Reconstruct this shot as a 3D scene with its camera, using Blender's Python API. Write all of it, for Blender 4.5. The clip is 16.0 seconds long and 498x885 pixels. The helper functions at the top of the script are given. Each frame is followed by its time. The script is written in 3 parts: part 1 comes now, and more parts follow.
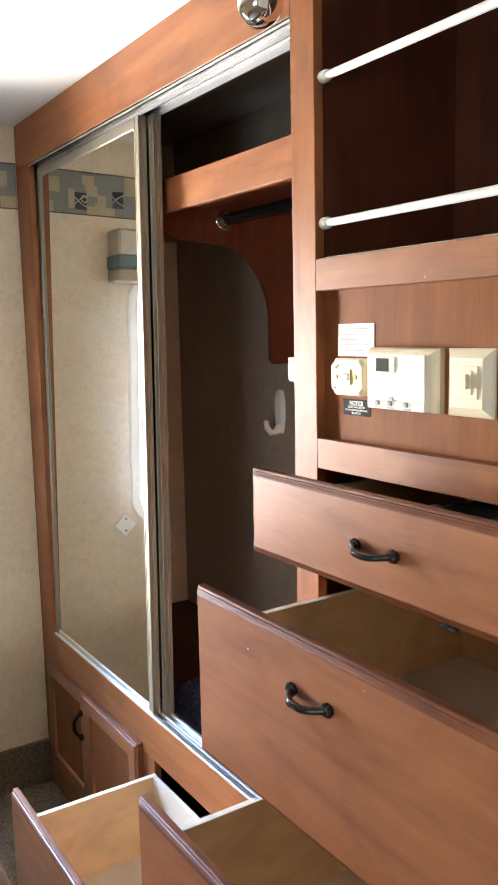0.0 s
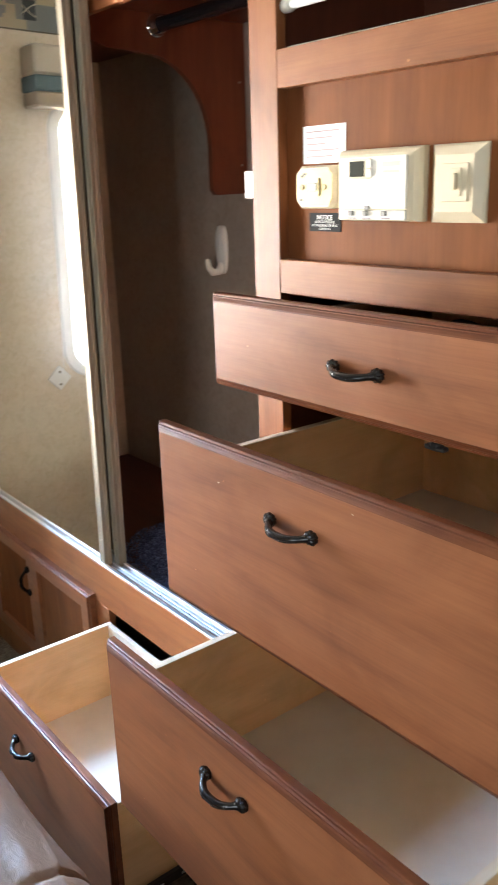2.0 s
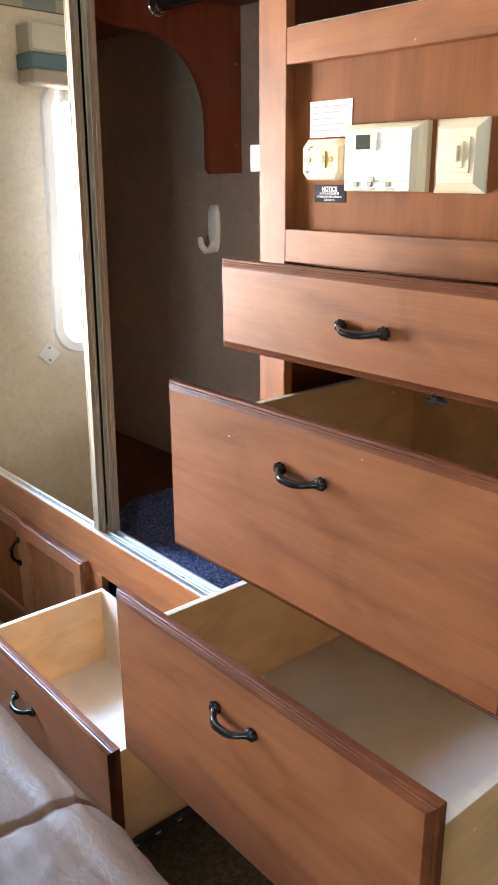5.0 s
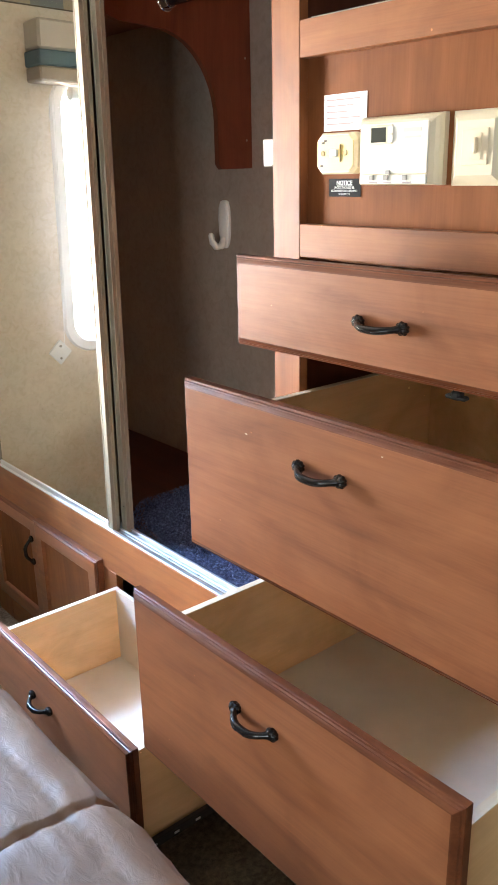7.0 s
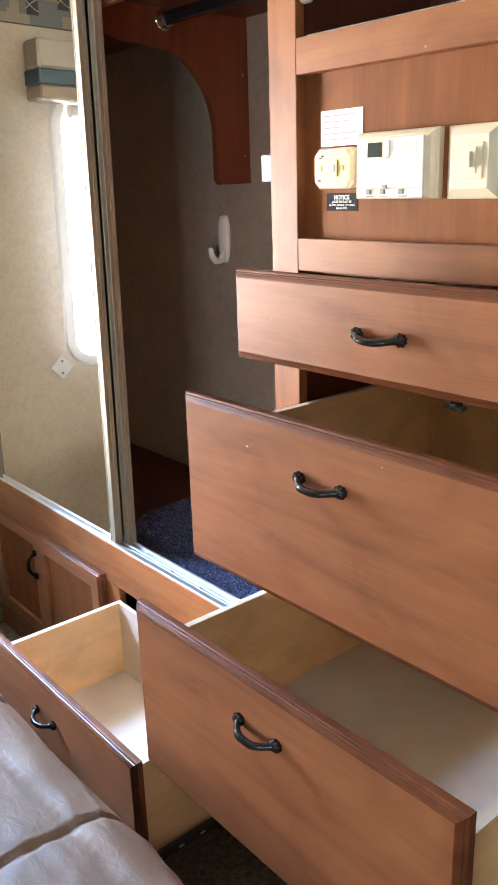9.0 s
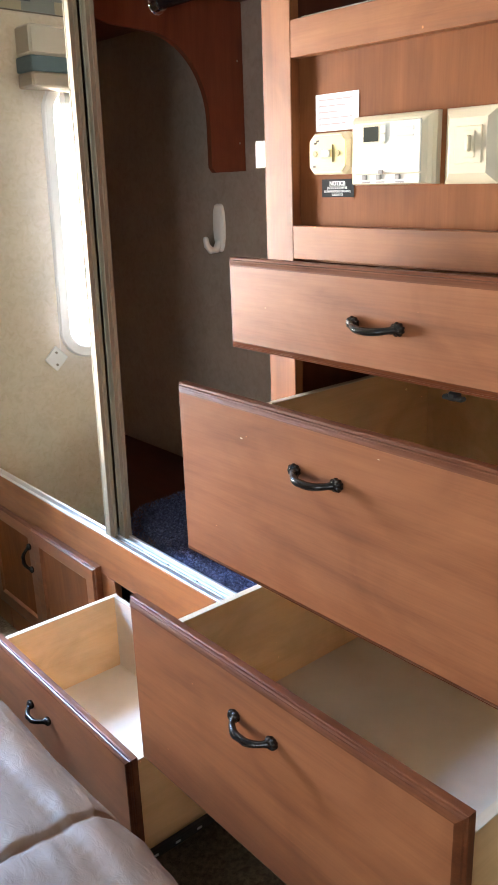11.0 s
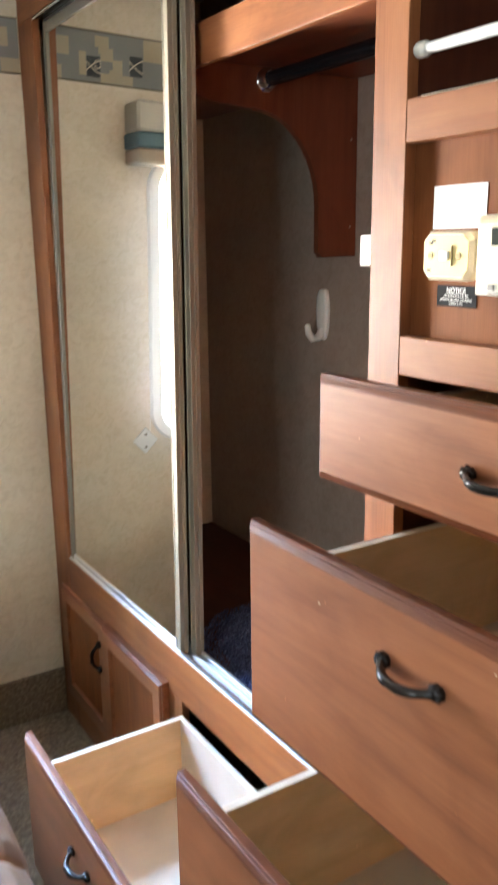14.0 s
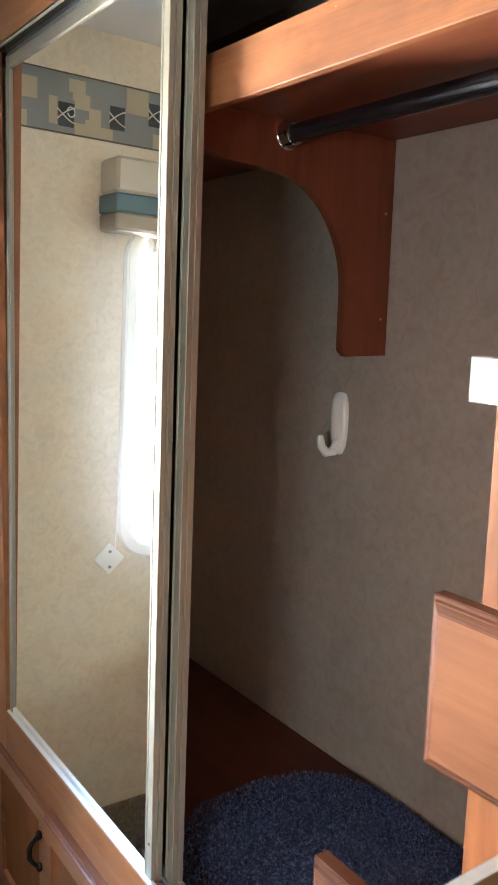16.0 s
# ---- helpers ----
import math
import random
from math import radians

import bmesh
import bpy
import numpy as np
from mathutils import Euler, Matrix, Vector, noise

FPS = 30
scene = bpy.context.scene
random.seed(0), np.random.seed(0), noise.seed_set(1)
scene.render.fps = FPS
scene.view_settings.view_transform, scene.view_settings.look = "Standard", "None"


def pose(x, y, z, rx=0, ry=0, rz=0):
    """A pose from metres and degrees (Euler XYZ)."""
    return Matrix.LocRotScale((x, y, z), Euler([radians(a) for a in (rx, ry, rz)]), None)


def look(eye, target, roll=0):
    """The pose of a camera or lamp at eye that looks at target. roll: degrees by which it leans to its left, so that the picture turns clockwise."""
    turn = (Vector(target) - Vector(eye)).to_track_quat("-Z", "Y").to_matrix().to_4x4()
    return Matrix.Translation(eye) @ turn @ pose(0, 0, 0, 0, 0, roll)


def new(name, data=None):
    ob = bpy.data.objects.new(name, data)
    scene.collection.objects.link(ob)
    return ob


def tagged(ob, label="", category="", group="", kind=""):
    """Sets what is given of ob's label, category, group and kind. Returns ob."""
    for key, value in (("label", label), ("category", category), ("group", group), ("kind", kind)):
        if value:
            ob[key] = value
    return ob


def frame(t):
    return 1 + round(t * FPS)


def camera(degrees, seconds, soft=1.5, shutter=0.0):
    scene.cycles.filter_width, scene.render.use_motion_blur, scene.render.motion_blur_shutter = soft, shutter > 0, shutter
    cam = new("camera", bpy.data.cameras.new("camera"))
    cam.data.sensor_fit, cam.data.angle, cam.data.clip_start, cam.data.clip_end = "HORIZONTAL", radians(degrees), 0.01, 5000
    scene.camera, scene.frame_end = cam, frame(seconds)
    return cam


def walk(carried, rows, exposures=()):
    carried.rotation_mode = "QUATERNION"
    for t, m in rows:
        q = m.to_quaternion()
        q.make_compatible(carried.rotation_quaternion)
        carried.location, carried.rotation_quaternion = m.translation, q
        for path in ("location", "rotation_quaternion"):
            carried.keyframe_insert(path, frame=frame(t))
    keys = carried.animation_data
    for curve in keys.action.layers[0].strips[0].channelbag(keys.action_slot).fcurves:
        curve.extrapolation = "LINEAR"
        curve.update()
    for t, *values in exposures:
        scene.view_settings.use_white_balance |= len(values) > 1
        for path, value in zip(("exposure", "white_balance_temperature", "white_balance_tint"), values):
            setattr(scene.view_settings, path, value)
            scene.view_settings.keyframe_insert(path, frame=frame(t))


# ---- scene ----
cam = camera(34.0, 16.0, shutter=0.6)
PATH = [
    (0, (0.031, 0.092, 1.473), (1.111, 1.754, 1.201), -1.2),
    (0.5, (0.088, 0.14, 1.486), (1.14, 1.819, 1.212), -1.0),
    (1, (0.131, 0.189, 1.454), (1.144, 1.88, 1.116), 0.3),
    (1.5, (0.105, 0.208, 1.398), (1.143, 1.835, 0.873), 0.5),
    (2, (0.029, 0.203, 1.398), (1.209, 1.702, 0.795), -1.8),
    (2.5, (-0.033, 0.186, 1.388), (1.241, 1.617, 0.817), -1.7),
    (3, (-0.059, 0.19, 1.364), (1.226, 1.594, 0.75), -1.0),
    (3.5, (-0.059, 0.178, 1.358), (1.195, 1.599, 0.717), -1.4),
    (4, (-0.062, 0.17, 1.362), (1.175, 1.608, 0.729), -1.3),
    (4.5, (-0.066, 0.173, 1.367), (1.169, 1.619, 0.747), -0.4),
    (7, (-0.071, 0.194, 1.367), (1.143, 1.652, 0.736), -1.2),
    (7.5, (-0.067, 0.195, 1.367), (1.147, 1.655, 0.74), -1.9),
    (8, (-0.066, 0.188, 1.369), (1.147, 1.652, 0.749), -2.3),
    (8.5, (-0.072, 0.182, 1.37), (1.141, 1.652, 0.765), -2.1),
    (9, (-0.076, 0.186, 1.369), (1.142, 1.654, 0.768), -1.8),
    (11.5, (-0.038, 0.202, 1.357), (1.173, 1.66, 0.718), -2.0),
    (12, (0.015, 0.203, 1.352), (1.208, 1.663, 0.687), -2.1),
    (12.5, (0.082, 0.207, 1.353), (1.253, 1.688, 0.695), -1.6),
    (13, (0.127, 0.242, 1.362), (1.196, 1.812, 0.736), -1.0),
    (13.5, (0.147, 0.291, 1.374), (1.117, 1.945, 0.807), -0.4),
    (14, (0.124, 0.375, 1.41), (1.159, 2.02, 0.936), -0.7),
    (14.5, (0.117, 0.475, 1.449), (1.269, 2.058, 1.04), -0.7),
    (15, (0.183, 0.597, 1.461), (1.34, 2.183, 1.082), -0.1),
    (15.5, (0.288, 0.735, 1.464), (1.39, 2.369, 1.128), 1.6),
    (16, (0.305, 0.828, 1.458), (1.445, 2.441, 1.141), 1.6),
]
# exposure and light
EXPOSURES = [(0.0, -0.10, 6500, 10), (1.5, -0.10, 6500, 10), (2.5, 0.04, 6500, 10), (3.5, 0.08, 6500, 10), (12.0, 0.06, 6400, 10), (13.5, 0.0, 6400, 9), (14.8, 0.0, 6300, 8), (15.5, 0.18, 6100, 6), (16.0, 0.28, 5950, 5)]
walk(cam, [(t, look(eye, target, roll)) for t, eye, target, roll in PATH], EXPOSURES)

world = bpy.data.worlds.new("world")
scene.world = world
world.use_nodes = True
wn, wl = world.node_tree.nodes, world.node_tree.links
sky = wn.new("ShaderNodeTexSky")
sky.sky_type, sky.sun_disc = "NISHITA", False
sky.sun_elevation, sky.sun_rotation = radians(55), radians(90)
wl.new(sky.outputs[0], wn["Background"].inputs[0])
wn["Background"].inputs[1].default_value = 0.06

sun = new("sun", bpy.data.lights.new("sun", "SUN"))
sun.data.energy, sun.data.angle, sun.data.color = 2.5, radians(0.5), (1.0, 0.95, 0.88)
sun.rotation_euler = (0, radians(35), 0)

# sunlit ground and walls outside the window in the far wall: light that rises into the room
glow = new("sunlit_ground_daylight", bpy.data.lights.new("sunlit_ground_daylight", "AREA"))
glow.data.shape, glow.data.size, glow.data.size_y = "RECTANGLE", 1.0, 3.3
glow.data.energy, glow.data.color = 1420.0, (0.99, 0.94, 0.87)
glow.location, glow.rotation_euler = (-0.60, 4.5, 0.35), (radians(-90), 0, 0)

# blue sky above it
high_sky = new("sky_daylight", bpy.data.lights.new("sky_daylight", "AREA"))
high_sky.data.shape, high_sky.data.size, high_sky.data.size_y = "RECTANGLE", 2.0, 1.2
high_sky.data.energy, high_sky.data.color = 1500.0, (0.36, 0.60, 1.0)
high_sky.location, high_sky.rotation_euler = (0.2, 4.5, 2.62), (radians(-90), 0, 0)

# fill lamp in an unseen window added to the side wall
side_fill = new("side_fill_light", bpy.data.lights.new("side_fill_light", "AREA"))
side_fill.data.shape, side_fill.data.size, side_fill.data.size_y = "RECTANGLE", 0.68, 1.08
side_fill.data.energy, side_fill.data.color = 32.0, (0.80, 0.92, 1.0)
side_fill.location, side_fill.rotation_euler = (-1.765, -0.15, 1.10), (0, radians(-90), 0)

# ---- plan, in metres ----
FACE = 0.924          # front of the wardrobe's face frame
WALL = 2.850          # far wall
BACK = 1.518          # back wall of the closet
CEIL = 2.155
FLOOR = -0.14         # carpet level
SILL = 0.452
XW, YW0 = -1.75, -1.3  # the walls behind the camera


# ---- materials ----
def material(name, colour, rough=0.5, metal=0.0):
    m = bpy.data.materials.new(name)
    m.use_nodes = True
    b = m.node_tree.nodes["Principled BSDF"]
    b.inputs["Base Color"].default_value = (*colour, 1)
    b.inputs["Roughness"].default_value = rough
    b.inputs["Metallic"].default_value = metal
    return m


def noise_node(m, scale3, detail, size=1.0, distort=0.0, rough=0.55):
    n, l = m.node_tree.nodes, m.node_tree.links
    co = n.new("ShaderNodeTexCoord")
    mp = n.new("ShaderNodeMapping")
    mp.inputs["Scale"].default_value = scale3
    tx = n.new("ShaderNodeTexNoise")
    tx.inputs["Scale"].default_value, tx.inputs["Detail"].default_value = size, detail
    tx.inputs["Roughness"].default_value, tx.inputs["Distortion"].default_value = rough, distort
    l.new(co.outputs["Object"], mp.inputs[0])
    l.new(mp.outputs[0], tx.inputs["Vector"])
    return tx.outputs["Fac"]


def ramp(m, fac, stops):
    n = m.node_tree.nodes.new("ShaderNodeValToRGB")
    while len(n.color_ramp.elements) < len(stops):
        n.color_ramp.elements.new(0.5)
    for e, (p, c) in zip(n.color_ramp.elements, stops):
        e.position, e.color = p, (*c, 1)
    m.node_tree.links.new(fac, n.inputs[0])
    return n.outputs[0]


def mix(m, fac, a, b, kind="MIX"):
    n, l = m.node_tree.nodes.new("ShaderNodeMix"), m.node_tree.links
    n.data_type, n.blend_type = "RGBA", kind
    for k, v in ((0, fac), (6, a), (7, b)):
        if isinstance(v, (int, float)):
            n.inputs[k].default_value = v
        elif isinstance(v, tuple):
            n.inputs[k].default_value = (*v, 1)
        else:
            l.new(v, n.inputs[k])
    return n.outputs[2]


def bump(m, fac, strength, distance=0.001):
    n, l = m.node_tree.nodes.new("ShaderNodeBump"), m.node_tree.links
    n.inputs["Strength"].default_value, n.inputs["Distance"].default_value = strength, distance
    l.new(fac, n.inputs["Height"])
    l.new(n.outputs[0], m.node_tree.nodes["Principled BSDF"].inputs["Normal"])


def paint(m, colour=None, rough=None):
    b, l = m.node_tree.nodes["Principled BSDF"], m.node_tree.links
    if colour is not None:
        l.new(colour, b.inputs["Base Color"])
    if rough is not None:
        n = m.node_tree.nodes.new("ShaderNodeMapRange")
        n.inputs["To Min"].default_value, n.inputs["To Max"].default_value = rough[1], rough[2]
        l.new(rough[0], n.inputs["Value"])
        l.new(n.outputs[0], b.inputs["Roughness"])


def wood(name, dark, mid, light, axis, r0=0.4, r1=0.54, blotch=0.55):
    """Stained, lacquered wood with its grain along one axis."""
    m = material(name, mid)
    k = "xyz".index(axis)
    stretch = lambda along, across: tuple(along if i == k else across for i in range(3))
    grain = noise_node(m, stretch(1.8, 16), 6, distort=1.2)
    streak = noise_node(m, stretch(3.5, 70), 4)
    fibre = noise_node(m, stretch(9, 320), 3)
    cloud = noise_node(m, stretch(5.0, 8.0), 6, distort=0.9)
    c = ramp(m, grain, [(0.22, dark), (0.5, mid), (0.78, light)])
    c = mix(m, 0.10, c, ramp(m, streak, [(0.35, dark), (0.65, light)]))
    c = mix(m, 0.12, c, ramp(m, fibre, [(0.35, dark), (0.62, light)]))
    c = mix(m, blotch, c, ramp(m, cloud, [(0.28, (0.54, 0.47, 0.45)), (0.5, (1.0, 1.0, 1.0)), (0.7, (1.22, 1.24, 1.22))]), "MULTIPLY")
    chips = ramp(m, noise_node(m, stretch(60, 85), 1), [(0.80, (0, 0, 0)), (0.83, (1, 1, 1))])
    c = mix(m, chips, c, tuple(1.6 * v for v in light))
    paint(m, c, (cloud, r0, r1))
    m.node_tree.nodes["Principled BSDF"].inputs["Specular IOR Level"].default_value = 0.3
    bump(m, fibre, 0.06, 0.0005)
    return m


W_D, W_M, W_L = (0.143, 0.0455, 0.0165), (0.247, 0.086, 0.0295), (0.340, 0.131, 0.046)
wood_z = wood("cherry_wood_upright", W_D, W_M, W_L, "z")
wood_y = wood("cherry_wood_level", W_D, W_M, W_L, "y")
wood_front = wood("cherry_wood_drawer", (0.158, 0.052, 0.021), (0.288, 0.102, 0.041), (0.375, 0.142, 0.059), "y", 0.36, 0.5, 0.5)
wood_front.node_tree.nodes["Principled BSDF"].inputs["Coat Weight"].default_value = 0.22
wood_front.node_tree.nodes["Principled BSDF"].inputs["Coat Roughness"].default_value = 0.28
wood_panel = wood("cherry_veneer_panel", (0.125, 0.038, 0.011), (0.195, 0.063, 0.0185), (0.255, 0.092, 0.029), "z", 0.6, 0.75, 0.4)
wood_panel.node_tree.nodes["Principled BSDF"].inputs["Specular IOR Level"].default_value = 0.15
wood_dark = wood("dark_cherry_board", (0.10, 0.026, 0.011), (0.155, 0.044, 0.018), (0.20, 0.062, 0.027), "z", 0.35, 0.5)
wood_dark_y = wood("dark_cherry_board_level", (0.10, 0.026, 0.011), (0.155, 0.044, 0.018), (0.20, 0.062, 0.027), "y", 0.35, 0.5)
# brown wood darkened in colour for the shade inside compartment and closet
wood_shaded = wood("brown_shaded_inside", (0.052, 0.0130, 0.0058), (0.078, 0.0205, 0.0088), (0.102, 0.030, 0.013), "z", 0.45, 0.6)
wood_shaded_y = wood("brown_shaded_floor", (0.055, 0.015, 0.007), (0.08, 0.022, 0.010), (0.105, 0.031, 0.014), "y", 0.45, 0.6)
wood_edge = wood("glazed_cherry_edge", (0.06, 0.016, 0.007), (0.13, 0.038, 0.014), (0.24, 0.080, 0.030), "y", 0.3, 0.42, 0.6)
ply = wood("maple_plywood", (0.62, 0.385, 0.19), (0.73, 0.475, 0.255), (0.79, 0.54, 0.31), "x", 0.4, 0.55, 0.4)
ply_edge = wood("pale_plywood_edge", (0.6, 0.48, 0.34), (0.72, 0.6, 0.45), (0.8, 0.7, 0.56), "x", 0.5, 0.65, 0.4)
board_white = material("pale_drawer_bottom", (0.62, 0.58, 0.5), 0.5)
paint(board_white, ramp(board_white, noise_node(board_white, (6, 6, 6), 5), [(0.3, (0.62, 0.53, 0.43)), (0.7, (0.74, 0.66, 0.56))]))


def wallpaper(name, a, b, c):
    m = material(name, a, 0.62)
    big = noise_node(m, (4, 4, 4), 4, distort=0.8)
    small = noise_node(m, (38, 38, 38), 6, distort=1.2)
    fine = noise_node(m, (300, 300, 300), 3)
    col = ramp(m, small, [(0.3, b), (0.5, a), (0.72, c)])
    col = mix(m, 0.35, col, ramp(m, big, [(0.3, b), (0.7, c)]))
    paint(m, col, (small, 0.5, 0.7))
    bump(m, mix(m, 0.4, small, fine), 0.25, 0.0008)
    return m


paper = wallpaper("mottled_beige_wallpaper", (0.69, 0.59, 0.435), (0.60, 0.495, 0.345), (0.755, 0.66, 0.51))
# the room's wallpaper again, its colour darkened for the closet's shade
paper_shaded = wallpaper("mottled_shaded_wallpaper", (0.365, 0.295, 0.23), (0.295, 0.233, 0.175), (0.415, 0.34, 0.27))
ceiling_mat = material("white_ceiling_vinyl", (0.8, 0.79, 0.76), 0.6)
bump(ceiling_mat, noise_node(ceiling_mat, (220, 220, 220), 4), 0.2, 0.0006)
mirror_mat = material("mirror", (0.88, 0.865, 0.80), 0.015, 1.0)
film_node = mirror_mat.node_tree.nodes.new("ShaderNodeBsdfPrincipled")
film_node.inputs["Base Color"].default_value = (0.8, 0.86, 0.95, 1)
film_node.inputs["Metallic"].default_value, film_node.inputs["Roughness"].default_value = 1.0, 0.3
film_mix = mirror_mat.node_tree.nodes.new("ShaderNodeMixShader")
film_range = mirror_mat.node_tree.nodes.new("ShaderNodeMapRange")
film_range.inputs["From Min"].default_value, film_range.inputs["From Max"].default_value = 0.3, 0.7
film_range.inputs["To Min"].default_value, film_range.inputs["To Max"].default_value = 0.004, 0.015
mirror_mat.node_tree.links.new(noise_node(mirror_mat, (5, 5, 2.5), 5, distort=1.0), film_range.inputs["Value"])
mirror_mat.node_tree.links.new(film_range.outputs[0], film_mix.inputs[0])
mirror_mat.node_tree.links.new(mirror_mat.node_tree.nodes["Principled BSDF"].outputs[0], film_mix.inputs[1])
mirror_mat.node_tree.links.new(film_node.outputs[0], film_mix.inputs[2])
mirror_mat.node_tree.links.new(film_mix.outputs[0], mirror_mat.node_tree.nodes["Material Output"].inputs[0])
alu = material("champagne_aluminium", (0.31, 0.275, 0.21), 0.55, 0.6)
paint(alu, None, (noise_node(alu, (400, 400, 5), 4), 0.5, 0.62))
alu_mid = material("worn_aluminium", (0.55, 0.58, 0.61), 0.42, 0.95)
paint(alu_mid, None, (noise_node(alu_mid, (60, 3, 60), 4), 0.34, 0.55))
alu_bright = material("bright_aluminium", (0.82, 0.84, 0.86), 0.3, 1.0)
paint(alu_bright, None, (noise_node(alu_bright, (60, 2, 60), 2), 0.3, 0.42))
chrome = material("chrome", (0.85, 0.85, 0.85), 0.06, 1.0)
bronze = material("oiled_black_bronze", (0.018, 0.014, 0.013), 0.2, 0.3)
paint(bronze, ramp(bronze, noise_node(bronze, (90, 90, 90), 4), [(0.35, (0.008, 0.007, 0.007)), (0.8, (0.030, 0.020, 0.015))]))
black = material("black_plastic", (0.012, 0.012, 0.012), 0.4)
rod_black = material("black_closet_tube", (0.015, 0.014, 0.016), 0.22)
white_enamel = material("white_enamel", (0.82, 0.81, 0.77), 0.3)
cream = material("cream_plastic", (0.80, 0.69, 0.49), 0.38)
# white plastic; on the thermostat, cream with strong light in its colour
cream_lit = material("white_and_lit_cream_plastic", (0.86, 0.83, 0.74), 0.36)
grey_plastic = material("grey_plastic", (0.42, 0.40, 0.36), 0.4)
brass = material("dull_brass", (0.34, 0.25, 0.11), 0.45, 0.4)
yellow = material("pale_yellow_face", (0.78, 0.63, 0.27), 0.45)
screen = material("grey_display", (0.055, 0.06, 0.05), 0.18)
label_black = material("black_label", (0.012, 0.012, 0.014), 0.75)
label_black.node_tree.nodes["Principled BSDF"].inputs["Specular IOR Level"].default_value = 0.15
label_white = material("white_paper", (0.86, 0.85, 0.82), 0.6)
ink = material("faded_red_ink", (0.42, 0.33, 0.32), 0.7)
pale_ink = material("pale_grey_ink", (0.62, 0.59, 0.52), 0.6)
ink_grey = material("grey_ink", (0.35, 0.33, 0.3), 0.6)
teal = material("teal_fabric", (0.07, 0.12, 0.125), 0.8)
linen = material("pale_linen_fabric", (0.5, 0.45, 0.36), 0.85)
tan_cloth = material("tan_fabric", (0.33, 0.25, 0.15), 0.85)
slate = material("slate_blue_print", (0.215, 0.22, 0.20), 0.65)
slate_dark = material("charcoal_print", (0.045, 0.05, 0.052), 0.65)
sand = material("sand_print", (0.40, 0.335, 0.22), 0.65)
umber = material("umber_line", (0.12, 0.09, 0.055), 0.65)
for m, s in ((teal, 500), (linen, 500), (tan_cloth, 500), (slate, 120), (sand, 120)):
    bump(m, noise_node(m, (s, s, s), 3), 0.3, 0.0006)
glass = material("window_glass", (1, 1, 1), 0.0)
glass.node_tree.nodes["Principled BSDF"].inputs["Transmission Weight"].default_value = 1.0
glass.node_tree.nodes["Principled BSDF"].inputs["IOR"].default_value = 1.45

carpet_mat = material("beige_carpet", (0.22, 0.19, 0.13), 0.95)
paint(carpet_mat, ramp(carpet_mat, noise_node(carpet_mat, (90, 90, 90), 5), [(0.3, (0.10, 0.070, 0.042)), (0.5, (0.18, 0.135, 0.088)), (0.72, (0.28, 0.215, 0.145))]))
bump(carpet_mat, noise_node(carpet_mat, (260, 260, 260), 3), 0.9, 0.004)
mat_blue = material("blue_grey_pile", (0.09, 0.12, 0.2), 0.95)
paint(mat_blue, ramp(mat_blue, noise_node(mat_blue, (160, 160, 160), 4), [(0.3, (0.018, 0.024, 0.052)), (0.5, (0.055, 0.075, 0.165)), (0.68, (0.17, 0.225, 0.41))]))
quilt_mat = material("taupe_satin", (0.42, 0.33, 0.27), 0.6)
paint(quilt_mat, ramp(quilt_mat, noise_node(quilt_mat, (5, 5, 5), 4), [(0.3, (0.150, 0.084, 0.048)), (0.7, (0.190, 0.112, 0.068))]))
bump(quilt_mat, noise_node(quilt_mat, (46, 26, 46), 7, distort=1.2), 0.3, 0.006)
quilt_mat.node_tree.nodes["Principled BSDF"].inputs["Specular IOR Level"].default_value = 0.4


# ---- building helpers ----
def box(bm, x0, x1, y0, y1, z0, z1, bevel=0.0, seg=1):
    made = bmesh.ops.create_cube(bm, size=1, matrix=Matrix.Translation(((x0 + x1) / 2, (y0 + y1) / 2, (z0 + z1) / 2)) @ Matrix.Diagonal((x1 - x0, y1 - y0, z1 - z0, 1)))
    if bevel:
        edges = {e for v in made["verts"] for e in v.link_edges}
        bmesh.ops.bevel(bm, geom=list(edges), offset=bevel, segments=seg, affect="EDGES", profile=0.5)
    return bm


def boxed(*dims, bevel=0.0):
    return box(bmesh.new(), *dims, bevel=bevel)


def rings(bm, loops, close=True, caps=(True, True)):
    """Skin a row of closed loops of points."""
    vs = [[bm.verts.new(p) for p in lp] for lp in loops]
    n = len(vs[0])
    for a, b in zip(vs, vs[1:]):
        for i in range(n):
            bm.faces.new((a[i], a[(i + 1) % n], b[(i + 1) % n], b[i]))
    if caps[0]:
        bm.faces.new(vs[0][::-1])
    if caps[1]:
        bm.faces.new(vs[-1])
    bmesh.ops.recalc_face_normals(bm, faces=bm.faces[:])
    return bm


ROUND = set()


def tube(bm, points, radius, sides=14):
    """A round bar along points; radius is one number or one for each point."""
    pts = [Vector(p) for p in points]
    rad = radius if isinstance(radius, (list, tuple)) else [radius] * len(pts)
    loops = []
    for i, p in enumerate(pts):
        d = (pts[min(i + 1, len(pts) - 1)] - pts[max(i - 1, 0)]).normalized()
        side = d.cross(Vector((0, 0, 1)))
        if side.length < 0.05:
            side = d.cross(Vector((0, 1, 0)))
        side.normalize()
        up = side.cross(d)
        loops.append([p + rad[i] * (math.cos(a) * side + math.sin(a) * up) for a in (2 * math.pi * k / sides for k in range(sides))])
    ROUND.add(id(bm))
    return rings(bm, loops)


def mesh_of(name, bm, mat, smooth=None):
    me = bpy.data.meshes.new(name)
    bm.normal_update()
    bm.to_mesh(me)
    bm.free()
    me.materials.append(mat)
    if smooth:
        me.shade_smooth()
        me.set_sharp_from_angle(angle=radians(smooth))
    return me


